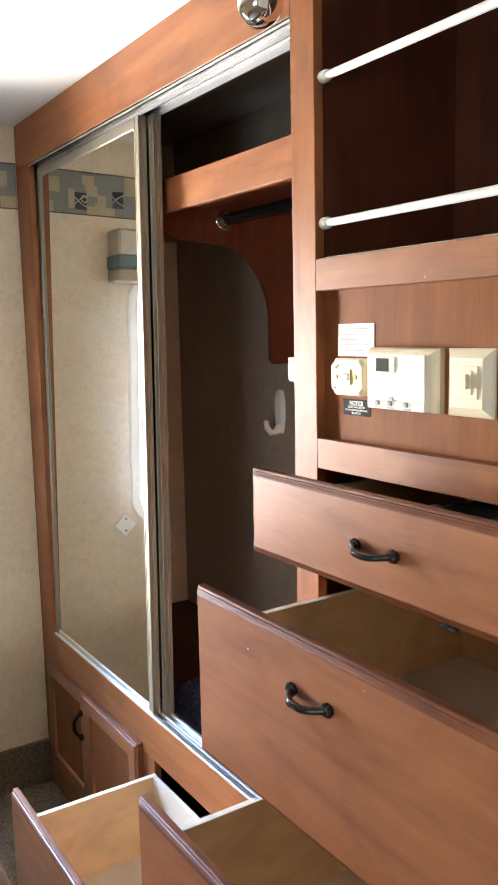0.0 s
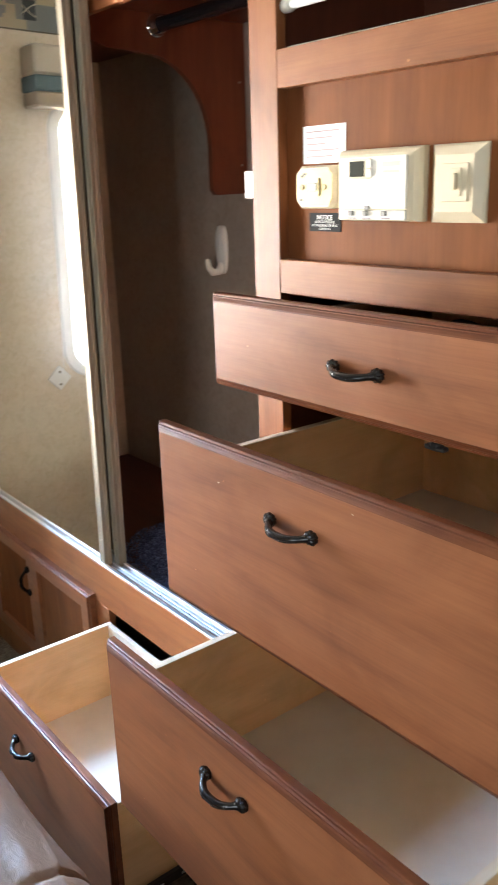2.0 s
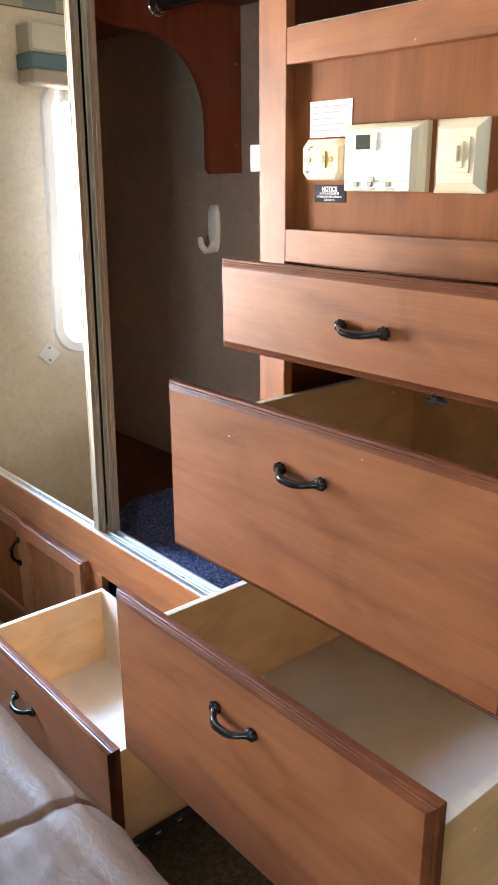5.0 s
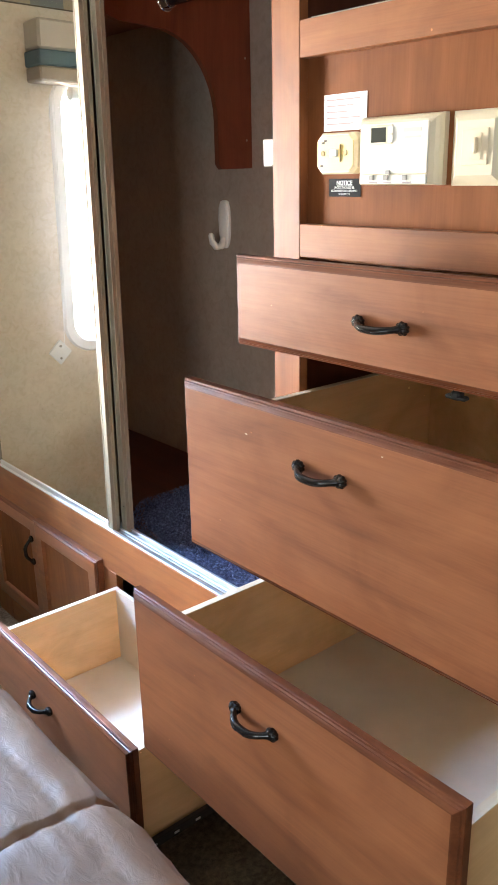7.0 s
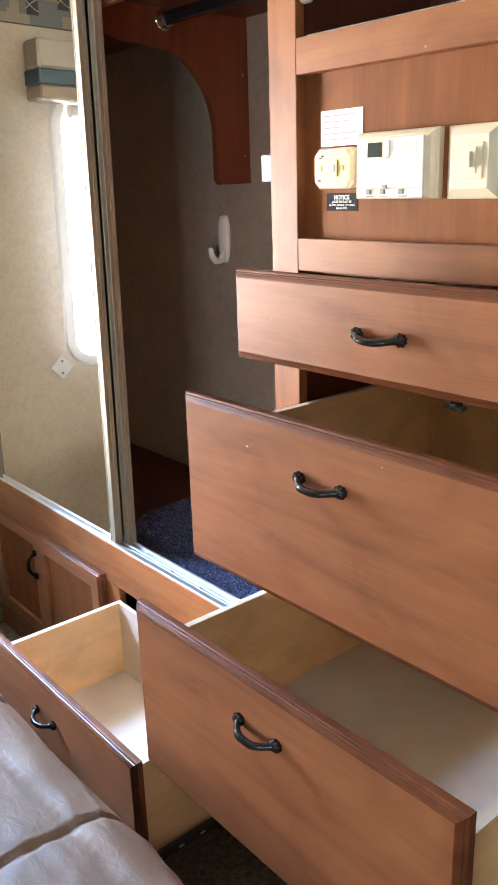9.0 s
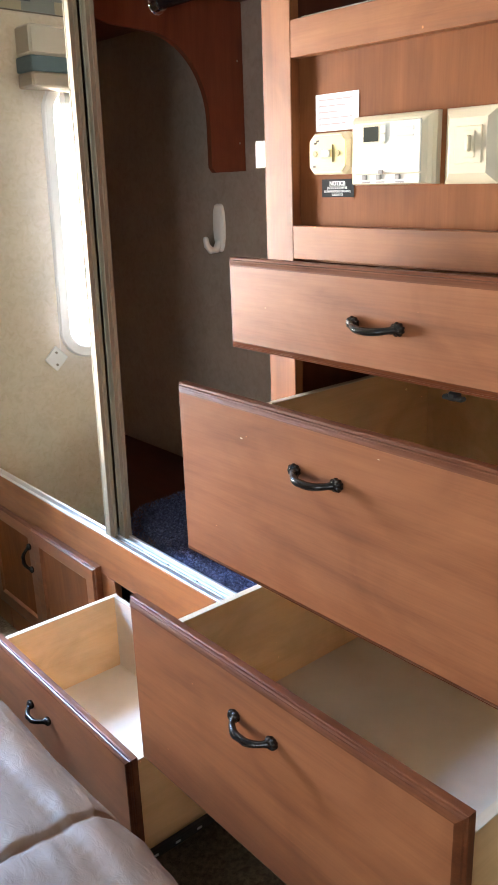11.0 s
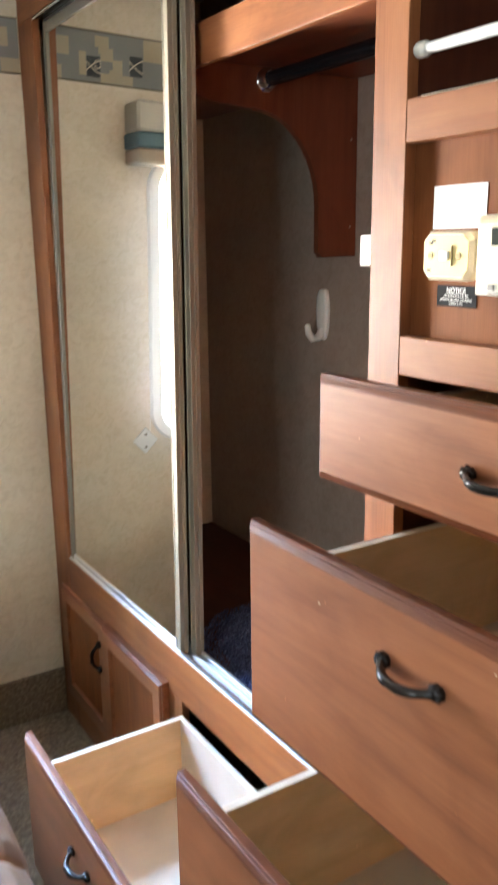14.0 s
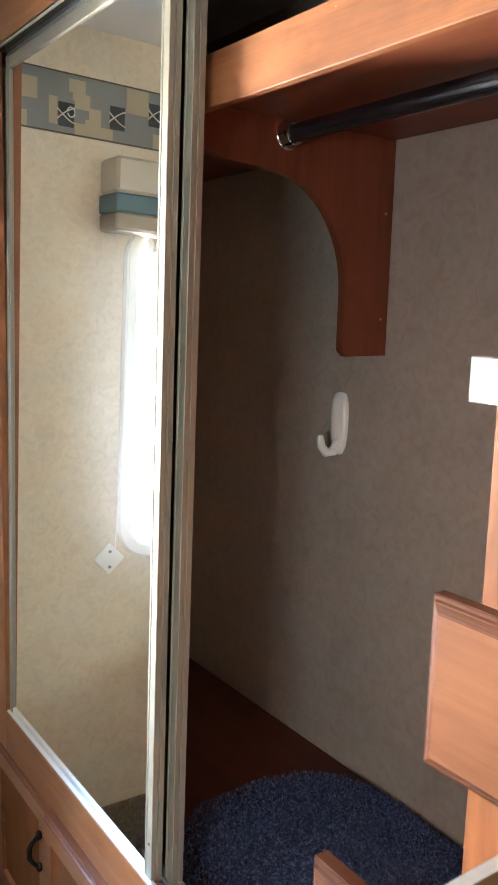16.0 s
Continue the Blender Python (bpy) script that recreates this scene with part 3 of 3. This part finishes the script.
def pull(parent, x, y, z, upright=False, length=0.093):
    """A bow pull with a rope-turned grip and flattened feet."""
    h = length / 2
    place = Matrix.Translation((x, y, z)) @ (Matrix.Rotation(radians(90), 4, "X") if upright else Matrix.Identity(4))
    bm = bmesh.new()
    n = 44
    pts, rad = [], []
    for i in range(n + 1):
        u = -1 + 2 * i / n
        pts.append((-0.0225 * (1 - abs(u) ** 2.6) - 0.004, 0.86 * h * u, -0.004 * (1 - u * u)))
        rad.append(0.0042 + 0.0016 * (1 - u * u) + 0.0030 * max(0, abs(u) - 0.8) / 0.2)
    tube(bm, pts, rad, 12)
    bmesh.ops.transform(bm, matrix=place, verts=bm.verts[:])
    grip = part("pull", bm, bronze, parent, "black bronze bow pull")
    bm = bmesh.new()
    for i in range(3, 42):
        if not 17 < i < 26:
            q = Vector(pts[i]) + rad[i] * Vector((-0.93, 0, -0.36))
            bmesh.ops.create_icosphere(bm, subdivisions=1, radius=0.0014, matrix=Matrix.Translation(q))
    bmesh.ops.transform(bm, matrix=place, verts=bm.verts[:])
    part("beading", bm, bronze, grip, "rope-like row of tiny beads", 60)
    for s in (-1, 1):
        bm = bmesh.new()
        loops = []
        for dx, k in ((0.0, 0.8), (-0.002, 1.0), (-0.0055, 1.08), (-0.009, 0.9), (-0.012, 0.5)):
            loops.append([(dx, s * 0.86 * h + k * (0.0100 + 0.0009 * math.cos(9 * a)) * math.cos(a), k * (0.0088 + 0.0009 * math.cos(9 * a)) * math.sin(a)) for a in (2 * math.pi * q / 54 for q in range(54))])
        rings(bm, loops)
        bmesh.ops.transform(bm, matrix=place, verts=bm.verts[:])
        part("foot", bm, bronze, grip, "", 50)


def stain_edge(front, half, height, rim=0.0126):
    """The routed rim carries a darker glaze than the flat face."""
    front.data.materials.append(wood_edge)
    for f in front.data.polygons:
        c = f.center
        if abs(c.y) > half - rim or not rim < c.z < height - rim:
            f.material_index = 1


def drawer(x, y0, y1, z0, z1, box_top, box_bottom, depth, label, pull_y, pull_z, inset=0.022, back_mat=None):
    """An open drawer: its routed front, two sides, a back, a bottom and a pull."""
    d = thing("drawer", (x, (y0 + y1) / 2, z0), label, "drawer", "open wardrobe drawers")
    side_mat = ply
    front = part("front", routed(x, y0, y1, z0, z1), wood_front, d, "cherry wood front with a dark routed edge")
    stain_edge(front, (y1 - y0) / 2, z1 - z0)
    xa, xb, w = x + 0.0212, x + depth, 0.012
    ya, yb = y0 + inset, y1 - inset
    for a in (ya, yb - w):
        side = part("side", boxed(xa, xb, a, a + w, box_bottom, box_top), side_mat, d)
        part("top_edge", boxed(xa, xb, a - 0.0006, a + w + 0.0006, box_top, box_top + 0.0018), ply_edge, side, "pale raw plywood edge")
    part("back", boxed(xb - w, xb, ya + w, yb - w, box_bottom, box_top), back_mat or side_mat, d)
    part("inner_front", boxed(xa, xa + 0.01, ya + w, yb - w, box_bottom, box_top - 0.004), side_mat, d)
    part("bottom", boxed(xa + 0.01, xb - w, ya + w, yb - w, box_bottom + 0.01, box_bottom + 0.016), board_white, d, "pale drawer bottom")
    pull(d, x, pull_y, pull_z)
    return d


D0, D1 = 0.590, 1.2535
top_drawer = drawer(0.786, D0, D1 + 0.002, 1.090, 1.238, 1.190, 1.102, 0.52, "open shallow cherry wood top drawer", 0.932, 1.163)
mid_drawer = drawer(0.669, D0, D1, 0.756, 1.051, 0.985, 0.772, 0.625, "open deep cherry wood drawer with a plywood box", 0.931, 0.975)
low_drawer = drawer(0.549, 0.594, 1.259, 0.388, 0.709, 0.640, 0.408, 0.60, "open deep cherry wood drawer pulled far out", 0.937, 0.633)
side_drawer = drawer(0.549, 1.306, 2.020, 0.000, 0.350, 0.293, 0.068, 0.374, "open low cherry wood drawer beside the bed", 1.672, 0.262, 0.054, board_white)

# chips in the lacquer of the deep drawer
for y, z, w in ((1.089, 0.9943, 0.0020), (0.8237, 1.0257, 0.0012)):
    bm = bmesh.new()
    tube(bm, [(0.6688, y, z), (0.6694, y, z)], w, 9)
    bmesh.ops.scale(bm, vec=(1, 1.4, 0.55), verts=bm.verts[:], space=Matrix.Translation((0, -y, -z)))
    part("chip", bm, ply_edge, mid_drawer, "pale chip in the lacquer")

# slides
for x0, x1, y, z, ob in ((0.575, 1.0, 1.350, 0.070, side_drawer), (0.575, 1.0, 0.61, 0.41, low_drawer)):
    bm = boxed(x0, x1, y - 0.010, y + 0.003, z - 0.012, z + 0.010, bevel=0.002)
    slide = part("slide", bm, black, ob, "dark metal drawer slide")
    for k in range(5):
        part("rivet", boxed(x0 + 0.03 + 0.055 * k, x0 + 0.042 + 0.055 * k, y - 0.0112, y - 0.0099, z - 0.004, z + 0.001), alu_bright, slide)
bm = bmesh.new()
box(bm, 0.814, 0.830, 0.819, 0.833, 1.070, 1.083, bevel=0.003)
box(bm, 0.814, 0.826, 0.809, 0.842, 1.071, 1.077, bevel=0.002)
box(bm, 0.816, 0.828, 0.820, 0.832, 1.083, 1.101)
part("catch", bm, black, top_drawer, "black plastic drawer catch")


# lower cupboard doors
def cupboard_door(y0, y1, z0, z1, label, proud=0.024, pull_y=None):
    d = thing("cupboard_door", (FACE, (y0 + y1) / 2, z0), label, "cupboard door", "low wardrobe doors")
    x = FACE - proud
    bm = bmesh.new()
    w = 0.05
    loops = []
    for ins, dx in ((0.0, proud - 0.0005), (0.0, min(0.007, proud * 0.6)), (0.002, min(0.005, proud * 0.5)), (0.006, min(0.0045, proud * 0.4)), (0.009, 0.001), (0.012, 0.0), (w, 0.0), (w + 0.004, 0.003), (w + 0.008, 0.008)):
        loops.append([(x + dx, y0 + ins, z0 + ins), (x + dx, y1 - ins, z0 + ins), (x + dx, y1 - ins, z1 - ins), (x + dx, y0 + ins, z1 - ins)])
    rings(bm, loops, caps=(True, False))
    stain_edge(part("door_frame", bm, wood_front, d, "cherry wood frame with a dark outer edge"), (y1 - y0) / 2, z1 - z0, 0.0115)
    part("door_panel", boxed(x + 0.0078, x + 0.014, y0 + w, y1 - w, z0 + w, z1 - w), wood_panel, d, "darker recessed veneer panel")
    if pull_y:
        pull(d, x, pull_y, 0.228, upright=True)
    return d


cupboard_door(2.035, 2.425, -0.04, 0.352, "closed cherry wood cupboard door with a recessed panel")
cupboard_door(2.432, 2.80, -0.05, 0.345, "closed cherry wood cupboard door with an upright black pull", 0.010, 2.468)

# ---- upper compartment: two white bars, liner ----
for z in (1.897, 1.655):
    bar = thing("retaining_bar", (0.94, 0.9, z), "white spring retaining bar across the open compartment", "bar", "retaining bars")
    bm = bmesh.new()
    tube(bm, [(0.94, 0.612, z), (0.94, 1.228, z)], 0.0072)
    part("tube", bm, white_enamel, bar)
    for a, b in ((1.222, 1.2405), (0.611, 0.628)):
        bm = bmesh.new()
        tube(bm, [(0.94, a, z), (0.94, a + 0.003, z), (0.94, b - 0.003, z), (0.94, b, z)], [0.008, 0.0105, 0.0105, 0.009])
        part("end_cap", bm, cream_lit, bar)
liner = thing("shelf_liner", (1.05, 0.9, 1.594), "brown shelf liner with a beaded white edge", "liner")
part("sheet", boxed(FACE + 0.006, 1.26, 0.612, ST0 - 0.004, 1.5945, 1.5955), material("brown_ribbed_liner", (0.2, 0.12, 0.08), 0.8), liner)
bm = bmesh.new()
for i in range(104):
    y = 0.616 + (ST0 - 0.026 - 0.616) * i / 103
    box(bm, FACE + 0.002, FACE + 0.008, y - 0.0018, y + 0.0018, 1.5942, 1.5960, bevel=0.0006)
part("beaded_edge", bm, linen, liner, "row of tiny pale beads")

# ---- switches on the recessed panel ----
PX = FACE + T
plate = thing("light_switch", (PX, 0.9, 1.39), "cream plastic wall switch on a raised plate", "light switch")


def bevel_plate(y0, y1, z0, z1, h, ins):
    bm = bmesh.new()
    loops = []
    for i, dx in ((0.0, 0.0), (0.0, 0.003), (0.003, 0.006), (ins, h), (ins + 0.001, h)):
        loops.append([(PX - dx, y0 + i, z0 + i), (PX - dx, y1 - i, z0 + i), (PX - dx, y1 - i, z1 - i), (PX - dx, y0 + i, z1 - i)])
    return rings(bm, loops)


part("plate", bevel_plate(0.857, 0.9445, 1.342, 1.4415, 0.014, 0.014), cream, plate)
part("rocker_frame", boxed(PX - 0.016, PX - 0.013, 0.878, 0.921, 1.369, 1.417, bevel=0.001), cream, plate)
part("toggle_slot", boxed(PX - 0.0175, PX - 0.0155, 0.888, 0.904, 1.376, 1.411, bevel=0.0006), cream, plate)
part("toggle", boxed(PX - 0.0235, PX - 0.0165, 0.8925, 0.8985, 1.384, 1.405, bevel=0.0018), cream, plate)

thermo = thing("thermostat", (PX, 1.05, 1.39), "cream thermostat, front painted paler as lit, with a small grey display", "thermostat")
bm = bmesh.new()
loops = []
for i, dx in ((0.0, 0.0), (0.0, 0.010), (0.003, 0.016), (0.008, 0.0205), (0.016, 0.0225), (0.017, 0.0225)):
    loops.append([(PX - dx, 0.974 + i, 1.340 + 0.3 * i), (PX - dx, 1.128 - 0.5 * i, 1.340 + 0.3 * i), (PX - dx, 1.128 - 0.5 * i, 1.445 - i), (PX - dx, 0.974 + i, 1.445 - i)])
rings(bm, loops)
part("case", bm, cream, thermo, "cream moulded case")
part("cover", boxed(PX - 0.0250, PX - 0.0215, 0.991, 1.117, 1.358, 1.434, bevel=0.0012), cream_lit, thermo, "cream front cover, painted paler for strong light")
part("lower_strip", boxed(PX - 0.0255, PX - 0.0215, 0.991, 1.119, 1.342, 1.3565, bevel=0.001), cream_lit, thermo)
bezel = part("display_bezel", boxed(PX - 0.0265, PX - 0.0240, 1.056, 1.100, 1.402, 1.431, bevel=0.001), cream, thermo)
part("display", boxed(PX - 0.0273, PX - 0.0255, 1.068, 1.096, 1.4055, 1.4275), screen, bezel, "grey liquid crystal display")
for z in (1.405, 1.418):
    part("button", boxed(PX - 0.0280, PX - 0.0255, 1.053, 1.063, z, z + 0.011, bevel=0.001), cream_lit, thermo)
for y in (1.093, 1.065, 1.029):
    part("slider", boxed(PX - 0.0290, PX - 0.0245, y - 0.004, y + 0.005, 1.348, 1.3555, bevel=0.001), ink_grey, thermo)
part("mode_key", boxed(PX - 0.0275, PX - 0.0245, 1.058, 1.067, 1.357, 1.363, bevel=0.0008), ink_grey, thermo)
for y in (1.085, 1.057, 1.02):
    part("caption_bar", boxed(PX - 0.0260, PX - 0.0250, y - 0.002, y + 0.015, 1.3435, 1.3458), ink_grey, thermo)
for z, a, b in ((1.419, 1.003, 1.035), (1.410, 1.003, 1.033)):
    part("caption_bar", boxed(PX - 0.0257, PX - 0.0245, a, b, z, z + (0.006 if z > 1.41 else 0.003)), pale_ink, thermo)

small = thing("jack_switch", (PX, 1.175, 1.39), "small cream switch box with a pale yellow face", "switch")
bm = bmesh.new()
loops = []
def octo(y0, y1, z0, z1, c, x):
    return [(x, y0 + c, z0), (x, y1 - c, z0), (x, y1, z0 + c), (x, y1, z1 - c), (x, y1 - c, z1), (x, y0 + c, z1), (x, y0, z1 - c), (x, y0, z0 + c)]
rings(bm, [octo(1.128, 1.215, 1.363, 1.426, 0.010, PX), octo(1.128, 1.215, 1.363, 1.426, 0.010, PX - 0.014), octo(1.131, 1.212, 1.366, 1.423, 0.010, PX - 0.019)])
part("body", bm, cream, small)
bm = bmesh.new()
rings(bm, [octo(1.132, 1.2105, 1.368, 1.4215, 0.009, PX - 0.0185), octo(1.132, 1.2105, 1.368, 1.4215, 0.009, PX - 0.0205)])
part("face", bm, yellow, small, "pale yellow face plate")
part("toggle", boxed(PX - 0.0238, PX - 0.020, 1.164, 1.182, 1.389, 1.401, bevel=0.0015), cream_lit, small)
part("toggle_guard", boxed(PX - 0.0230, PX - 0.020, 1.1578, 1.1595, 1.382, 1.408, bevel=0.0005), brass, small)
for y in (1.148, 1.197):
    bm = bmesh.new()
    tube(bm, [(PX - 0.020, y, 1.395), (PX - 0.0222, y, 1.395)], 0.0042, 12)
    part("screw", bm, brass, small)
for y, z in ((1.197, 1.411), (1.192, 1.414), (1.2, 1.376)):
    part("mark", boxed(PX - 0.0212, PX - 0.0202, y - 0.003, y + 0.003, z - 0.0015, z + 0.0015), umber, small)

card = thing("paper_notice", (PX, 1.16, 1.46), "white paper note with faded lines above the switches", "note")
part("sheet", boxed(PX - 0.0012, PX - 0.0004, 1.1108, 1.2035, 1.4262, 1.4812), label_white, card)
for i, z in enumerate((1.4725, 1.4635, 1.4545, 1.4455, 1.4365)):
    part("text_bar", boxed(PX - 0.0017, PX - 0.001, 1.124 + 0.014 * (i % 3), 1.196, z - 0.001, z + 0.001), ink, card)

notice = thing("notice_label", (PX, 1.16, 1.34), "black notice label with white lettering", "label")
part("backing", boxed(PX - 0.0012, PX - 0.0004, 1.128, 1.198, 1.325, 1.353), label_black, notice)


def lettering(text, y, z, size, parent, bold=0.0):
    cu = bpy.data.curves.new("lettering", "FONT")
    cu.body, cu.size, cu.align_x, cu.extrude, cu.offset = text, size, "CENTER", 0.0002, bold
    ob = new("lettering", cu)
    dg = bpy.context.evaluated_depsgraph_get()
    me = bpy.data.meshes.new_from_object(ob.evaluated_get(dg))
    bpy.data.objects.remove(ob)
    me.transform(pose(PX - 0.0020, y, z, 90, 0, -90))
    me.transform(Matrix.Translation(-parent.location))
    me.materials.clear()
    me.materials.append(label_white)
    ob = new("lettering", me)
    ob.parent = parent


notice.location.y -= 0.008
lettering("NOTICE", 1.155, 1.3433, 0.0095, notice, 0.0002)
lettering("JACKS SHOULD BE", 1.155, 1.3376, 0.0053, notice)
lettering("DOWN BEFORE OPENING", 1.155, 1.3325, 0.0049, notice)
lettering("SLIDEOUTS", 1.155, 1.3275, 0.0049, notice)
part("underline", boxed(PX - 0.0017, PX - 0.001, 1.138, 1.172, 1.3419, 1.3424), label_white, notice)

small.location.y -= 0.012
small.location.z -= 0.003
thermo.location.y -= 0.019
thermo.scale.z = 0.94

# ---- chrome reading lamp on the header ----
lamp = thing("reading_lamp", (0.88, 1.345, 2.09), "polished chrome swivel reading lamp, switched off", "lamp")
bm = bmesh.new()
tube(bm, [(FACE - 0.001, 1.330, 2.085), (FACE - 0.006, 1.330, 2.085), (FACE - 0.012, 1.330, 2.085)], [0.032, 0.030, 0.02], 24)
part("base", bm, chrome, lamp)
bm = bmesh.new()
loops = []
for k in range(1, 14):
    a0 = math.pi * k / 14
    loops.append([(0.866 + 0.040 * math.sin(a0) * math.cos(a), 1.313 + 0.040 * math.sin(a0) * math.sin(a), 2.026 + 0.040 * math.cos(a0)) for a in (2 * math.pi * q / 28 for q in range(28))])
rings(bm, loops)
part("shade", bm, chrome, lamp, "rounded chrome shade", 50)

# ---- blue mat on the closet floor ----
rug = thing("closet_mat", (1.3, 1.75, 0.42), "blue grey shaggy mat on the closet floor", "mat")
RY = 2.19
def mat_inside(x, y):
    if y > 1.865:
        u, v = (x - 1.26) / 0.262, (y - 1.865) / 0.305
        return abs(u) ** 2.6 + v ** 2.6 < 1 + 0.03 * math.sin(45 * x)
    return RX0 < x < RX1
RX0, RX1 = 0.988, 1.506
edge = [(0.992, ST1 + 0.004), (1.50, ST1 + 0.004), (1.50, 1.865)]
for k in range(1, 20):
    a = math.pi * k / 20
    edge.append((1.275 + 0.235 * math.copysign(abs(math.cos(a)) ** (2 / 2.6), math.cos(a)), 1.865 + 0.285 * math.sin(a) ** (2 / 2.6)))
edge += [(1.03, 1.90), (0.992, 1.86)]
bm = bmesh.new()
rings(bm, [[(x, y, z) for x, y in edge] for z in (0.4205, 0.428)])
part("backing", bm, mat_blue, rug)
rng = random.Random(5)
verts, faces = [], []
while len(faces) < 34000:
    x, y = rng.uniform(RX0, RX1), rng.uniform(ST1 + 0.005, RY + 0.01)
    if not mat_inside(x, y):
        continue
    a, h, w = rng.uniform(0, 6.28), rng.uniform(0.005, 0.010), rng.uniform(0.0013, 0.0022)
    lx, ly = rng.gauss(0, 0.0045), rng.gauss(0, 0.0045)
    k = len(verts)
    verts += [(x - w * math.cos(a), y - w * math.sin(a), 0.427), (x + w * math.cos(a), y + w * math.sin(a), 0.427), (x + lx, y + ly, 0.427 + h)]
    faces.append((k, k + 1, k + 2))
me = bpy.data.meshes.new("pile")
me.from_pydata([(a - 1.3, b - 1.75, c - 0.42) for a, b, c in verts], [], faces)
me.materials.append(mat_blue)
pile = new("shag", me)
pile.parent = rug
tagged(pile, "matted blue grey pile", "", "", "stuff")

# ---- bed ----
bed = thing("bed", (-0.4, 0.9, FLOOR), "bed under a quilted taupe satin comforter", "bed")
BX0, BX1, BY0, BY1, BZ1, BR = -1.2, 0.410, 0.66, 2.80, 0.534, 0.10


def comforter():
    bm = bmesh.new()
    nx, ny, nz = 190, 330, 40
    def put(u, v, w):
        p = Vector((BX0 + (BX1 - BX0) * u, BY0 + (BY1 - BY0) * v, -0.06 + (BZ1 + 0.06) * w))
        q = Vector((min(max(p.x, BX0 + BR), BX1 - BR), min(max(p.y, BY0 + BR), BY1 - BR), min(p.z, BZ1 - BR)))
        d = p - q
        nrm = d.normalized() if d.length > 1e-6 else Vector((0, 0, 1))
        p = q + nrm * BR if d.length > 1e-6 else p
        t = (p.y - 1.10 + 0.035 * math.sin(3.1 * p.x + 0.6)) % 0.40
        seam = min(t, 0.40 - t)
        row = abs(p.x - 0.30 + 0.012 * math.sin(5 * p.y))
        puff = -0.010 * math.exp(-(seam / 0.0042) ** 2) - 0.004 * math.exp(-(seam / 0.03) ** 2)
        puff -= (0.003 + 0.002 * math.sin(300 * p.y)) * math.exp(-(row / 0.006) ** 2) + 0.003 * math.exp(-(row / 0.03) ** 2)
        fold = 0.008 * noise.noise(Vector((p.x * 4, p.y * 5, p.z * 4))) + 0.0022 * noise.noise(Vector((p.x * 16, p.y * 12, p.z * 14)))
        pull_in = math.exp(-(seam / 0.08) ** 2)
        crease = (0.0014 + 0.004 * pull_in) * (1 - abs(noise.noise(Vector((p.x * 22 + 3, p.y * 9, p.z * 18))))) ** 7
        return p + nrm * (puff + fold + crease - 0.004)
    grid = {}
    def vert(i, j, k):
        if (i, j, k) not in grid:
            grid[i, j, k] = bm.verts.new(put(i / nx, j / ny, k / nz))
        return grid[i, j, k]
    for i in range(nx):
        for j in range(ny):
            bm.faces.new((vert(i, j, nz), vert(i + 1, j, nz), vert(i + 1, j + 1, nz), vert(i, j + 1, nz)))
    for k in range(nz):
        for i in range(nx):
            for j in (0, ny):
                bm.faces.new((vert(i, j, k), vert(i + 1, j, k), vert(i + 1, j, k + 1), vert(i, j, k + 1)))
        for j in range(ny):
            for i in (0, nx):
                bm.faces.new((vert(i, j, k), vert(i, j + 1, k), vert(i, j + 1, k + 1), vert(i, j, k + 1)))
    bmesh.ops.recalc_face_normals(bm, faces=bm.faces[:])
    return bm


part("comforter", comforter(), quilt_mat, bed, "quilted taupe satin comforter", smooth=180)
part("bed_base", boxed(BX0 + 0.05, BX1 - 0.06, BY0 + 0.05, BY1 - 0.06, FLOOR, 0.42), wood_dark_y, bed)

# ---- dark clothes in the top drawer ----
def folded_cloth():
    bm = bmesh.new()
    n = 40
    vs = []
    for i in range(n + 1):
        for j in range(n + 1):
            x, y = 0.83 + 0.34 * i / n, 0.63 + 0.46 * j / n
            e = min(i, n - i, j, n - j) / n
            z = 1.118 + 0.058 * min(1, e * 7) ** 0.6 + 0.012 * noise.noise(Vector((x * 14, y * 11, 0))) + 0.008 * (1 - abs(noise.noise(Vector((x * 20, y * 9, 4))))) ** 3
            vs.append(bm.verts.new((x, y, max(z, 1.117))))
    for i in range(n):
        for j in range(n):
            a = i * (n + 1) + j
            bm.faces.new((vs[a], vs[a + n + 1], vs[a + n + 2], vs[a + 1]))
    rim = [e for e in bm.edges if e.is_boundary]
    out = bmesh.ops.extrude_edge_only(bm, edges=rim)
    for v in out["geom"]:
        if isinstance(v, bmesh.types.BMVert):
            v.co.z = 1.1165
    bmesh.ops.recalc_face_normals(bm, faces=bm.faces[:])
    return bm


cloth_mat = material("charcoal_cotton", (0.02, 0.021, 0.026), 0.9)
paint(cloth_mat, ramp(cloth_mat, noise_node(cloth_mat, (30, 30, 30), 5), [(0.35, (0.012, 0.012, 0.016)), (0.75, (0.05, 0.05, 0.058))]))
whole("folded_clothes", folded_cloth(), cloth_mat, "dark charcoal clothes lying in the top drawer", "clothes", smooth=180)
